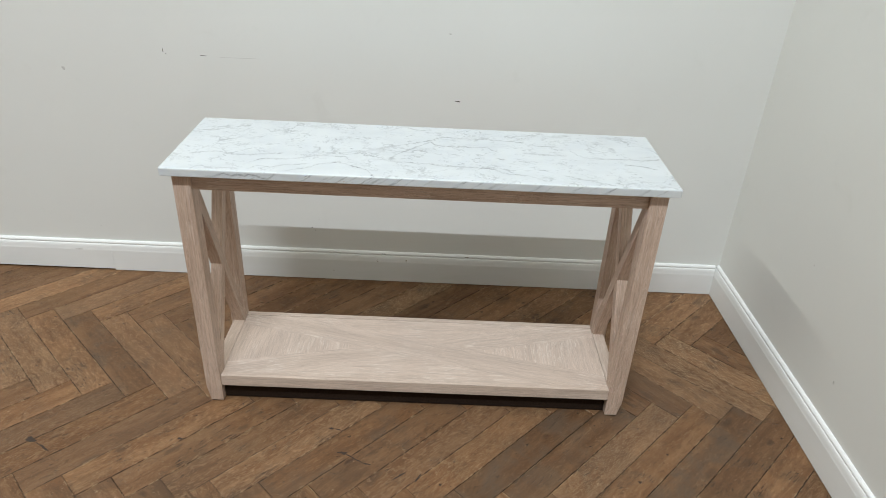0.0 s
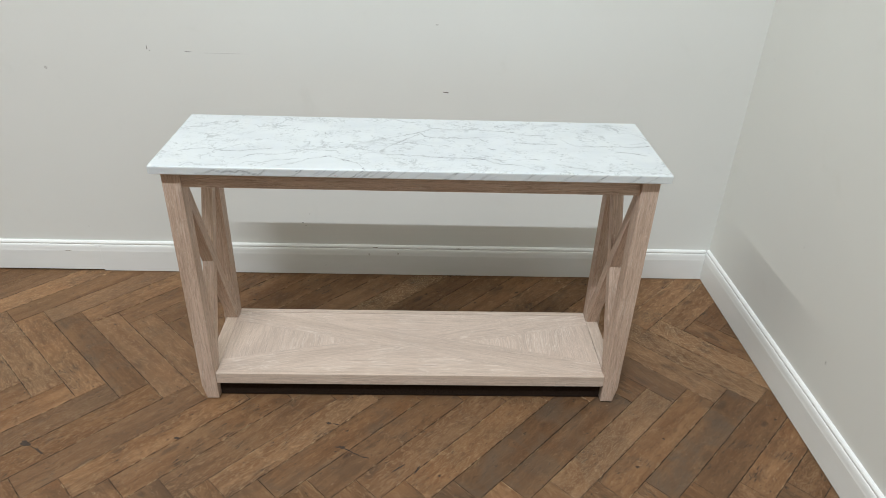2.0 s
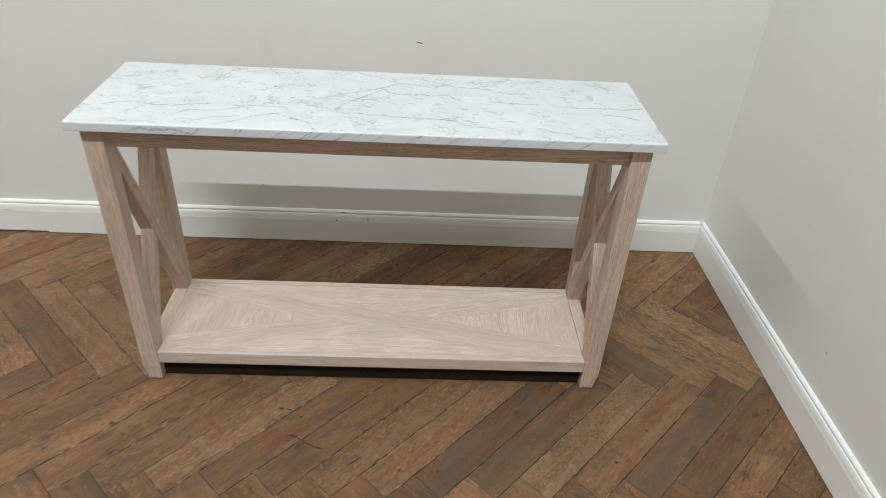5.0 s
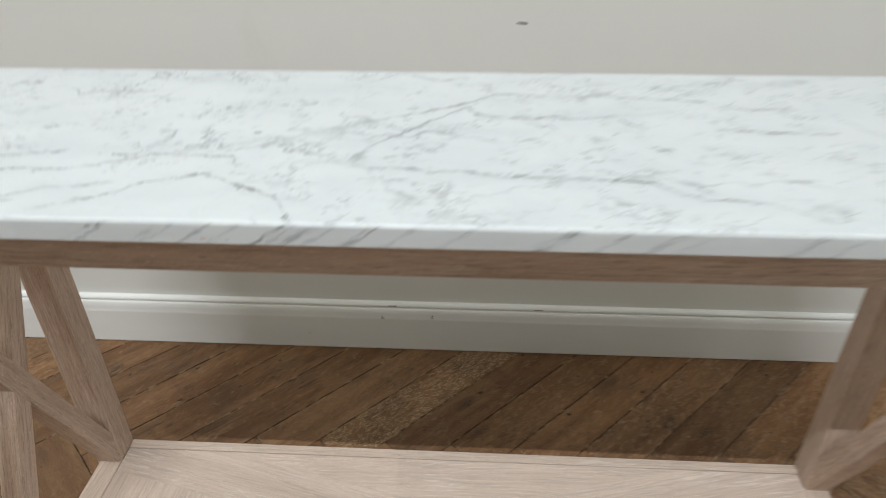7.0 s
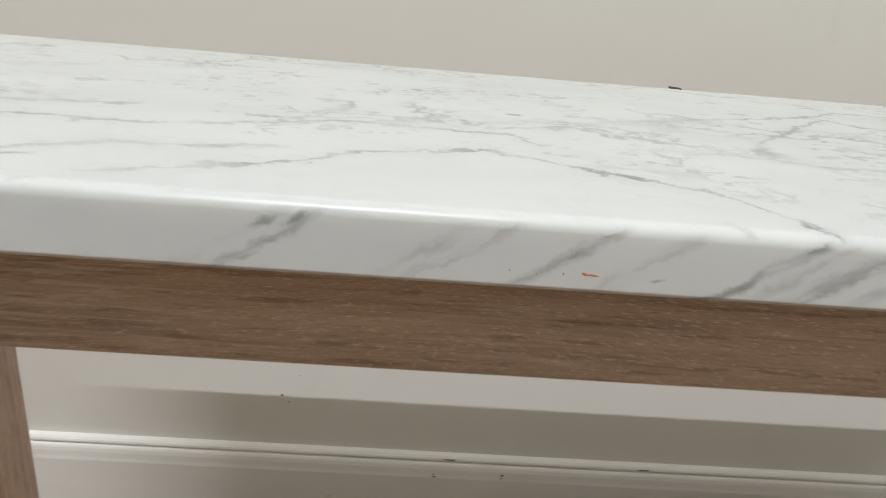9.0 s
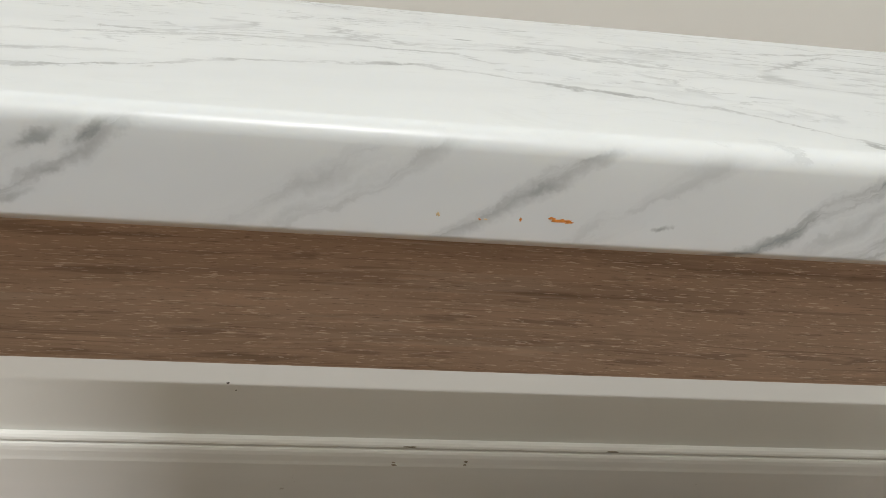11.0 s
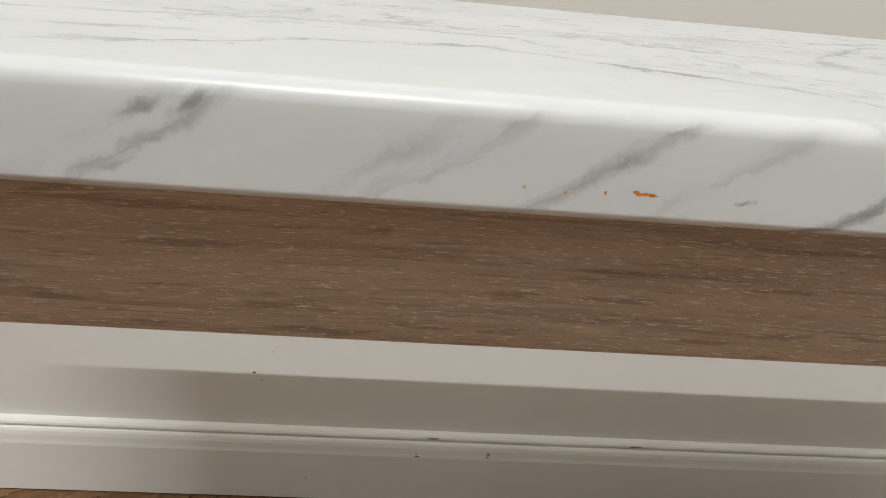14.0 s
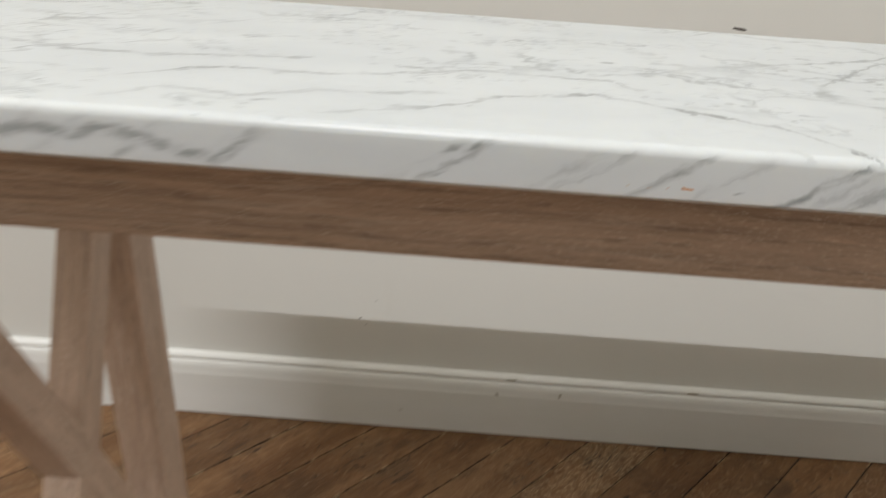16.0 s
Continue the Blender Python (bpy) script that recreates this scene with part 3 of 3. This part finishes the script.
# ---- the room ----
WALL_Y, SKIRT = 0.801, 0.018
CORNER_X, SKEW = 1.945, 0.35
LEFT_X, REAR_Y = -9.0, -13.0
right_at = pose(CORNER_X, WALL_Y, 0, 0, 0, SKEW)


def right_x(y):
    return CORNER_X + math.tan(radians(SKEW)) * (WALL_Y - y)


wall_back = part("wall_back", prism([(LEFT_X - 0.2, WALL_Y), (CORNER_X + 0.25, WALL_Y), (CORNER_X + 0.25, WALL_Y + 0.15), (LEFT_X - 0.2, WALL_Y + 0.15)], -0.05, CEIL + 0.1), WALL)
tagged(wall_back, "scuffed off-white painted plaster wall behind the table", "wall", kind="structure")
wall_right = part("wall_right", prism([(0.0, -14.0), (0.15, -14.0), (0.15, 0.05), (0.0, 0.05)], -0.05, CEIL + 0.1), WALL, at=right_at)
tagged(wall_right, "off-white painted plaster side wall with faint smudges", "wall", kind="structure")
# unseen walls and ceiling, added to close the room and steer bounced light
wall_left = part("wall_left", prism([(LEFT_X - 0.15, REAR_Y), (LEFT_X, REAR_Y), (LEFT_X, WALL_Y), (LEFT_X - 0.15, WALL_Y)], -0.05, CEIL + 0.1), FAR_WALL)
tagged(wall_left, "unseen plain wall closing the room, coloured to set the bounce light", "wall", kind="structure")
wall_rear = part("wall_rear", prism([(LEFT_X - 0.15, REAR_Y - 0.15), (right_x(REAR_Y) + 0.2, REAR_Y - 0.15), (right_x(REAR_Y) + 0.2, REAR_Y), (LEFT_X - 0.15, REAR_Y)], -0.05, CEIL + 0.1), FAR_WALL)
tagged(wall_rear, "unseen plain wall closing the room, coloured to set the bounce light", "wall", kind="structure")
ceiling = part("ceiling", prism([(LEFT_X - 0.1, REAR_Y - 0.1), (2.3, REAR_Y - 0.1), (2.3, WALL_Y + 0.1), (LEFT_X - 0.1, WALL_Y + 0.1)], CEIL, CEIL + 0.09), CEILING)
tagged(ceiling, "unseen plain ceiling, grey to hold down the bounce light", "ceiling", kind="structure")

SKIRT_PROFILE = [(0, 0.0025), (SKIRT, 0.0025), (SKIRT, 0.0955), (SKIRT - 0.0005, 0.0985), (SKIRT - 0.0010, 0.1015), (SKIRT - 0.0020, 0.112), (SKIRT - 0.0034, 0.1185),
                 (SKIRT - 0.0052, 0.1222), (SKIRT - 0.0090, 0.1238), (SKIRT - 0.0090, 0.1250), (SKIRT - 0.007, 0.126), (SKIRT - 0.0064, 0.129), (SKIRT - 0.0075, 0.1325), (SKIRT - 0.0105, 0.1358), (SKIRT - 0.0145, 0.1375), (0, 0.138)]
LOOSE_PROFILE = [(o, 0.008 if u < 0.01 else u) for o, u in SKIRT_PROFILE]
LAP = -0.60
board_a = part("baseboard", moulding(SKIRT_PROFILE, CORNER_X - SKIRT - LAP), TRIM, at=pose(LAP, WALL_Y - 0.0005, 0.0005))
tagged(board_a, "white gloss-painted moulded skirting board, knocked and grubby", "skirting board", "skirting boards", "structure")
board_b = part("baseboard", moulding(LOOSE_PROFILE, LAP - LEFT_X - 0.0006), TRIM, at=pose(LEFT_X, WALL_Y - 0.0003, 0.0003))
tagged(board_b, "white painted skirting board with a gap below it", "skirting board", "skirting boards", "structure")
board_r = part("baseboard", moulding(SKIRT_PROFILE, 13.7), TRIM, at=right_at @ pose(0.0005, -0.0195 + 0.019, 0.001, 0, 0, -90))
tagged(board_r, "white gloss-painted moulded skirting board along the side wall", "skirting board", "skirting boards", "structure")

# scuffs, screw holes and scratches on the plaster and the skirting
MARKS = [("scuff", 0.805, 0.784, 0.023, 0.0042, SCUFF, 12), ("scuff", 0.767, 1.026, 0.010, 0.004, SCUFF_PALE, 5), ("scuff", -0.260, 0.924, 0.003, 0.016, SCUFF, 4), ("scuff", -0.252, 0.911, 0.004, 0.004, SCUFF, 9),
         ("scratch", -0.118, 0.910, 0.030, 0.0022, SCUFF, 3), ("scratch", 0.012, 0.907, 0.21, 0.0015, SCUFF_PALE, 7), ("screw_hole", 0.239, 0.227, 0.005, 0.004, SCUFF, 6), ("screw_hole", 0.251, 0.214, 0.003, 0.003, SCUFF, 16),
         ("screw_hole", -0.629, 0.194, 0.006, 0.005, SCUFF_PALE, 8), ("scuff", -0.631, 0.842, 0.012, 0.014, SCUFF_PALE, 10), ("screw_hole", 0.27, 0.267, 0.005, 0.004, SCUFF_PALE, 21)]
for name, x, z, lx, lz, mat, seed in MARKS:
    tilt = -9 if (name, seed) == ("scuff", 12) else 0
    part(name, smudge(lx, lz, seed), mat, wall_back, at=pose(x, WALL_Y, z + 0.010, 0, -tilt, 0))
for x, z, out, lx, lz, seed in ((0.627, 0.098, SKIRT, 0.007, 0.003, 31), (0.628, 0.104, SKIRT, 0.006, 0.004, 36), (0.508, 0.095, SKIRT, 0.010, 0.003, 32), (0.507, 0.100, SKIRT, 0.006, 0.002, 37),
                                (0.534, 0.127, SKIRT - 0.0066, 0.020, 0.003, 33), (0.881, 0.126, SKIRT - 0.0066, 0.022, 0.003, 34), (-0.73, 0.094, SKIRT, 0.03, 0.002, 35)):
    part("dent", smudge(lx, lz, seed), DENTED, board_a if x > LAP else board_b, at=pose(x, WALL_Y - out - 0.0006, z + 0.004))
for y, z, lx, lz, seed in ((0.197, 0.506, 0.004, 0.006, 41), (-0.086, 0.267, 0.008, 0.016, 42), (0.70, 0.971, 0.006, 0.004, 43)):
    part("scuff", smudge(lx, lz, seed), SCUFF_PALE, wall_right, at=right_at @ pose(0, y - WALL_Y, z, 0, 0, -90))

# ceiling tube lights
def tube_light(x, y, length, watts, colour, label, turn=0.0):
    fx = thing("ceiling_light", pose(x, y, CEIL, rz=turn), label, "ceiling light", "tube lights on the ceiling")
    part("housing", block(length + 0.06, 0.07, 0.035, 0.004), HOUSING, fx, at=pose(x, y, CEIL - 0.0175, rz=turn))
    lamp = bpy.data.lights.new("tube", "AREA")
    lamp.shape, lamp.size, lamp.size_y, lamp.energy, lamp.color = "RECTANGLE", length, 0.04, watts, colour
    lo = new("tube", lamp)
    lo.parent = fx
    lo.matrix_basis = pose(0, 0, -0.042)
    return fx


tube_light(-0.20, -3.30, 2.45, TUBE_W, TUBE_COL, "white enamelled tube light on the ceiling before the table")
# unseen fill from the left, added to brighten the wall below the slab
tube_light(-4.8, -1.2, 3.6, FILL_W, FILL_COL, "added fill light far to the left, an unseen white tube", 90)
# extra overhead fill to lift the wall and floor around the table
tube_light(0.7, -0.9, 1.5, OVER_FILL_W, FILL_COL, "added fill light over the table, a short unseen white tube")

# ---- the console table ----
OV = 0.022
LEG = 0.0495
XL0, XL1 = 0.024, 0.0735
XR0, XR1 = TOP_L - 0.0735, TOP_L - 0.024
YF0, YF1 = OV, OV + LEG
YB0, YB1 = TOP_D - OV - LEG, TOP_D - OV
Z_UNDER, Z_APRON = TOP_H - TOP_T, 0.759
Z_SHELF, Z_SHELF_LOW = 0.107, 0.066
table = thing("console_table", pose(0.7, 0.2, 0), "limed oak console table with white marble top and crossed end braces", "console table")


def along(p, q, twist=0):
    """A pose at the middle of p and q with X along the line between them."""
    p, q = Vector(p), Vector(q)
    x = (q - p).normalized()
    up = Vector((0, 0, 1)) if abs(x.z) < 0.9 else Vector((0, 1, 0))
    y = up.cross(x).normalized()
    m = Matrix((x, y, x.cross(y))).transposed().to_4x4()
    return Matrix.Translation((p + q) / 2) @ m


def leg_mesh(h, out):
    """A square post along X (its foot at -X), eased in on its outer side at the foot."""
    bm = block(h, LEG, LEG, 0.0016)
    bmesh.ops.bisect_plane(bm, geom=bm.verts[:] + bm.edges[:] + bm.faces[:], plane_co=(-h / 2 + 0.055, 0, 0), plane_no=(1, 0, 0))
    for v in bm.verts:
        k = (-h / 2 + 0.055 - v.co.x) / 0.055
        if k > 0 and v.co.y * out > 0:
            v.co.y -= out * 0.010 * k
    return bm


# marble slab
slab = block(TOP_L, TOP_D, TOP_T, 0)
rim = [e for e in slab.edges if all(v.co.z > 0 for v in e.verts) or abs(e.verts[0].co.z - e.verts[1].co.z) > 0.01]
bmesh.ops.bevel(slab, geom=rim, offset=0.0048, segments=6, profile=0.5, affect="EDGES")
low = [e for e in slab.edges if all(v.co.z < -TOP_T / 2 + 1e-5 for v in e.verts) and len(e.link_faces) == 2 and e.calc_face_angle(0) > 0.5]
bmesh.ops.bevel(slab, geom=low, offset=0.0021, segments=1, affect="EDGES")
for f in slab.faces:
    f.smooth = True
top = part("marble_top", slab, MARBLE, table, "white marble slab with grey veins and eased edges", pose(TOP_L / 2, TOP_D / 2, TOP_H - TOP_T / 2))
wn = top.modifiers.new("even_faces", "WEIGHTED_NORMAL")
wn.weight, wn.keep_sharp = 100, False
for x, z, lx, lz, mat, seed in ((0.4935, 0.8052, 0.0040, 0.0007, RUST, 51), (0.4952, 0.8050, 0.0015, 0.0008, RUST, 52), (0.4915, 0.8056, 0.0013, 0.0005, RUST, 53), (0.4850, 0.8050, 0.0006, 0.0007, RUST, 54),
                                (0.4778, 0.8046, 0.0010, 0.0003, RUST_PALE, 55), (0.4765, 0.8045, 0.0005, 0.0004, RUST, 56), (0.4680, 0.8051, 0.0008, 0.0008, RUST_PALE, 57)):
    part("rust_fleck", smudge(lx, lz, seed, 0.00005, 13, 0.5), mat, top, "small orange rust mark", pose(x, 0.0, z + 0.0108))

# legs
POST = Z_UNDER - 0.005
for x0, x1, out in ((XL0, XL1, 1), (XR0, XR1, -1)):
    for y0, y1 in ((YF0, YF1), (YB0, YB1)):
        m = Matrix.Translation(((x0 + x1) / 2, (y0 + y1) / 2, 0.004 + POST / 2)) @ Matrix(((0, -1, 0, 0), (0, 0, -1, 0), (1, 0, 0, 0), (0, 0, 0, 1)))
        lg = part("leg", leg_mesh(POST, out), OAK, table, at=m)
        part("foot_pad", block(LEG - 0.014, LEG - 0.006, 0.004, 0.0006, 1), FELT, lg, "black felt pad", pose((x0 + x1) / 2 + out * 0.004, (y0 + y1) / 2, 0.0021))

# aprons under the slab
AH = Z_UNDER - Z_APRON - 0.001
ZA = Z_APRON + AH / 2
for y in (YF0 + 0.021, YB1 - 0.021):
    part("apron", block(XR0 - XL1 - 0.0006, 0.024, AH, 0.0012), OAK, table, at=pose((XL1 + XR0) / 2, y, ZA))
for x in (XL0 + 0.020, XR1 - 0.020):
    part("apron", block(YB0 - YF1 - 0.0006, 0.024, AH, 0.0012), OAK, table, at=pose(x, (YF1 + YB0) / 2, ZA, 0, 0, 90))

# crossed braces at both ends
BX, BW = 0.036, 0.035
for xc in (XL1 - BX / 2 - 0.002, XR0 + BX / 2 + 0.002):
    def brace(y0, z0, y1, z1, trim0=0.0, trim1=0.0, slim=0.0):
        p, q = Vector((xc, y0, z0)), Vector((xc, y1, z1))
        d = (q - p).normalized()
        p, q = p + d * trim0, q - d * trim1
        part("brace", block((q - p).length, BX - slim, BW, 0.0012), OAK, table, at=along(p, q))

    ya, yb, zt, zb = YF1 - 0.019, YB0 + 0.019, Z_APRON + 0.008, Z_SHELF - 0.014
    ym, zm = (ya + yb) / 2, (zt + zb) / 2
    ang = 2 * math.atan2(yb - ya, zt - zb)
    gap = BW / 2 / math.sin(ang) * (1 - abs(math.cos(ang))) + 0.0005
    brace(ya, zt, yb, zb)
    brace(ya, zb, ym, zm, 0, gap, 0.002)
    brace(ym, zm, yb, zt, gap, 0, 0.002)

# lower shelf: a frame of rails round a veneered panel
shelf = part("shelf", block(XR0 - XL1 + 0.05, YB1 - YF0 - 0.03, 0.018, 0.001), OAK, table, "limed oak lower shelf", pose(0.7, TOP_D / 2, Z_SHELF - 0.018))
RH = Z_SHELF - Z_SHELF_LOW
RW = 0.020
for y in (YF0 + RW / 2 + 0.001, YB1 - RW / 2 - 0.001):
    part("shelf_rail", block(XR0 - XL1 - 0.0006, RW, RH, 0.0022), RAIL, shelf, at=pose(0.7, y, Z_SHELF + 0.0004 - RH / 2))
for x in (XL0 + 0.030, XR1 - 0.030):
    part("end_rail", block(YB0 - YF1 - 0.0006, 0.040, RH, 0.0018), RAIL, shelf, at=pose(x, TOP_D / 2, Z_SHELF - RH / 2 - 0.0008, 0, 0, 90))


# batten added under the shelf; its near-black colour holds the gap's shade
part("gap_batten", block(XR0 - XL1 - 0.004, 0.02, Z_SHELF_LOW - 0.0035, 0.0008, 1), DARK, shelf, "near-black batten added to darken the gap under the shelf", pose(0.7, 0.044 + 0.01, (Z_SHELF_LOW + 0.0035) / 2 - 0.0005))


def clip(poly, nx, ny, c):
    """The part of a convex polygon on the side nx*x + ny*y <= c."""
    res = []
    for i, a in enumerate(poly):
        b2 = poly[(i + 1) % len(poly)]
        da, db = nx * a[0] + ny * a[1] - c, nx * b2[0] + ny * b2[1] - c
        if da <= 0:
            res.append(a)
        if da * db < 0:
            k = da / (da - db)
            res.append((a[0] + k * (b2[0] - a[0]), a[1] + k * (b2[1] - a[1])))
    return res


PX0, PX1, PY0, PY1 = XL1 + 0.0014, XR0 - 0.0014, YF0 + RW + 0.0022, YB1 - RW - 0.0022
CX, CY = 0.7, TOP_D / 2
slope = math.atan2(PY1 - PY0, PX1 - PX0)
HALF = 0.050
RECT = [(PX0, PY0), (PX1, PY0), (PX1, PY1), (PX0, PY1)]
n1, n2 = (-math.sin(slope), math.cos(slope)), (math.sin(slope), math.cos(slope))


def off(n, k):
    return n[0] * CX + n[1] * CY + k


def veneer(poly, angle, lift=0.0):
    """One veneered field of the shelf with its grain turned by angle."""
    if len(poly) < 3:
        return
    cx, cy = sum(p[0] for p in poly) / len(poly), sum(p[1] for p in poly) / len(poly)
    ca, sa = math.cos(angle), math.sin(angle)
    loc = [((x - cx) * ca + (y - cy) * sa, -(x - cx) * sa + (y - cy) * ca) for x, y in poly]
    k = 0.9992
    part("veneer_field", prism([(x * k, y * k) for x, y in loc], -0.0075, 0.0), PANEL, shelf, at=pose(cx, cy, Z_SHELF - 0.0012 + lift, 0, 0, math.degrees(angle)))


neg = lambda n: (-n[0], -n[1])
band1 = clip(clip(RECT, *n2, off(n2, HALF)), *neg(n2), -off(n2, -HALF))
veneer(band1, -slope)
band2 = clip(clip(RECT, *n1, off(n1, HALF)), *neg(n1), -off(n1, -HALF))
veneer(clip(band2, *n2, off(n2, -HALF)), slope)
veneer(clip(band2, *neg(n2), -off(n2, HALF)), slope)
veneer(clip(clip(RECT, *neg(n1), -off(n1, HALF)), *n2, off(n2, -HALF)), math.pi / 2)
veneer(clip(clip(RECT, *n1, off(n1, -HALF)), *neg(n2), -off(n2, HALF)), math.pi / 2)
veneer(clip(clip(RECT, *n1, off(n1, -HALF)), *n2, off(n2, -HALF)), 0.0)
veneer(clip(clip(RECT, *neg(n1), -off(n1, HALF)), *neg(n2), -off(n2, HALF)), 0.0)

# ---- the floor: herringbone oak ----
floor = part("floor", prism([(LEFT_X - 0.1, REAR_Y - 0.1), (2.3, REAR_Y - 0.1), (2.3, WALL_Y + 0.1), (LEFT_X - 0.1, WALL_Y + 0.1)], -0.06, -0.004), SUBFLOOR)
tagged(floor, "worn brown oak parquet floor laid in herringbone", "floor", kind="structure")
ORG = (-0.2256, -0.3748)
R2 = math.sqrt(0.5)
ROOM = [(LEFT_X, REAR_Y), (right_x(REAR_Y), REAR_Y), (CORNER_X, WALL_Y), (LEFT_X, WALL_Y)]
rnd = random.Random(5)
far_v, far_f, far_uv = [], [], []


def lay(u0, v0, du, dv, tint):
    """One plank with its lower corner at (u0, v0) on axes turned by 45 degrees."""
    gap = rnd.uniform(0.0002, 0.0009)
    uv = [(u0 + gap, v0 + gap), (u0 + du - gap, v0 + gap), (u0 + du - gap, v0 + dv - gap), (u0 + gap, v0 + dv - gap)]
    poly = [(ORG[0] + (u - v) * R2, ORG[1] + (u + v) * R2) for u, v in uv]
    for i in range(4):
        a, b2 = ROOM[i], ROOM[(i + 1) % 4]
        ex, ey = b2[0] - a[0], b2[1] - a[1]
        ln = math.hypot(ex, ey)
        poly = clip(poly, ey / ln, -ex / ln, (ey * a[0] - ex * a[1]) / ln)
        if len(poly) < 3:
            return
    um, vm = u0 + du / 2, v0 + dv / 2
    cx, cy = ORG[0] + (um - vm) * R2, ORG[1] + (um + vm) * R2
    ang = math.pi / 4 if du > dv else 3 * math.pi / 4
    ca, sa = math.cos(ang), math.sin(ang)
    loc = [((x - cx) * ca + (y - cy) * sa, -(x - cx) * sa + (y - cy) * ca) for x, y in poly]
    lx = max(p[0] for p in loc) - min(p[0] for p in loc)
    ly = max(p[1] for p in loc) - min(p[1] for p in loc)
    if lx < 0.004 or ly < 0.004:
        return
    near = -2.1 < cx < 2.2 and -1.9 < cy < 1.0
    dz = rnd.uniform(-0.0004, 0.0)
    if not near:
        base = len(far_v)
        far_v.extend((x, y, dz) for x, y in poly)
        far_f.append(tuple(range(base, base + len(poly))))
        far_uv.extend(loc)
        return
    kx, ky = 1 - 0.0030 / lx, 1 - 0.0030 / ly
    n = len(loc)
    mx, my = sum(p[0] for p in loc) / n, sum(p[1] for p in loc) / n
    verts = [(x, y, -0.012) for x, y in loc] + [(x, y, -0.0008) for x, y in loc] + [(mx + (x - mx) * kx, my + (y - my) * ky, 0.0) for x, y in loc]
    faces = [tuple(range(2 * n, 3 * n))]
    for k in (0, n):
        faces += [(k + i, k + (i + 1) % n, k + n + (i + 1) % n, k + n + i) for i in range(n)]
    me = bpy.data.meshes.new("plank")
    me.from_pydata(verts, [], faces)
    me.materials.append(FLOOR)
    ob = new("plank", me)
    ob.parent = floor
    ob.matrix_basis = pose(cx, cy, dz, 0, 0, math.degrees(ang))
    ob.color = (*tint, 1.0)


# planks that stand out, by direction, row and place: tone, greyness, silvery figure
# tone also holds floor lighting: raised back left and right, lowered in front
PLAIN = (0.5, 0.0, 0.0)
TONED_AND_LIT = {("rise", 0, 2): (0.5, 0.15, 0), ("rise", 0, 3): (0.72, 0.0, 0.2), ("rise", 0, 4): (0.35, 0.6, 0), ("rise", 0, 5): (0.3, 0.25, 0), ("rise", 0, 6): (0.32, 0, 0), ("rise", 0, 7): (0.4, 0, 0.3),
                ("rise", 0, 8): (0.25, 0.8, 0), ("rise", 0, 9): (0.3, 0.5, 0), ("rise", 0, 10): (0.72, 0.15, 0.5), ("rise", 0, 11): (0.5, 0.2, 0), ("rise", 0, 12): (0.3, 0.9, 0),
                ("rise", 0, 13): (0.55, 0, 0), ("rise", 1, -6): (0.85, 0, 0.2), ("rise", 1, -5): (0.9, 0, 0.1), ("rise", 1, -4): (1.0, 0, 0.2), ("rise", 1, -3): (0.9, 0, 0), ("rise", 1, -2): (0.8, 0, 0),
                ("fall", 0, -6): (0.7, 0.1, 0.4), ("fall", 0, -5): (0.75, 0.1, 0.3), ("fall", 0, -4): (0.7, 0.1, 0), ("fall", 0, -3): (0.45, 0.55, 0), ("fall", 0, -2): (0.8, 0.1, 0), ("fall", 0, -1): (0.75, 0, 0),
                ("rise", 1, 4): (0.42, 0.1, 1.0), ("rise", 1, 3): (0.5, 0, 0.25), ("rise", 1, 10): (0.8, 0, 0), ("rise", 1, 11): (0.9, 0, 0), ("rise", 1, 12): (0.95, 0, 0.2), ("rise", 1, 13): (0.9, 0, 0),
                ("fall", 0, 12): (0.9, 0, 0.8), ("fall", 0, 13): (0.95, 0, 1.0), ("fall", 0, 11): (0.75, 0, 0.3), ("fall", 0, 10): (0.6, 0.3, 0)}
for j in range(-8, 6):
    for i in range(-60, 60):
        u0, v0 = i * PW + j * (PL + PW), -i * PW + j * (PL - PW)
        x, y = ORG[0] + (u0 - v0) * R2, ORG[1] + (u0 + v0) * R2
        if LEFT_X - 1 < x < 3.2 and REAR_Y - 1.2 < y < 1.2:
            lay(u0, v0, PL, PW, TONED_AND_LIT.get(("rise", j, i), PLAIN))
            lay(u0 + PL, v0, PW, PL, TONED_AND_LIT.get(("fall", j, i), PLAIN))
me = bpy.data.meshes.new("far_planks")
me.from_pydata(far_v, [], far_f)
layer = me.uv_layers.new(name="UVMap")
for loop in me.loops:
    layer.data[loop.index].uv = far_uv[loop.vertex_index]
me.materials.append(FLOOR_FAR)
fp = new("far_planks", me)
fp.parent = floor
tagged(fp, "more oak herringbone planks across the room", kind="stuff")

# gouges and cracks worn into the boards
def gouge(x, y, length, width, turn, seed):
    ob = part("gouge", smudge(length, width, seed, 0.00025, 17, 0.55), GOUGE, floor, at=pose(x, y, 0.0003, -90, 0, 0) @ pose(0, 0, 0, 0, turn, 0))
    return ob


for x, y, length, width, turn, seed in ((-0.452, -0.175, 0.040, 0.016, 30, 61), (-0.400, -0.204, 0.050, 0.007, 32, 62), (0.490, -0.182, 0.030, 0.010, 10, 63), (0.527, -0.203, 0.070, 0.0042, 30, 64), (0.565, -0.222, 0.030, 0.005, 15, 65),
                                        (0.443, -0.084, 0.016, 0.010, 0, 66), (0.464, -0.088, 0.024, 0.005, 15, 67), (0.721, -0.270, 0.030, 0.006, -60, 68), (-0.010, -0.150, 0.018, 0.008, 0, 69), (0.668, -0.262, 0.045, 0.006, -40, 70)):
    gouge(x, y, length, width, turn, seed)
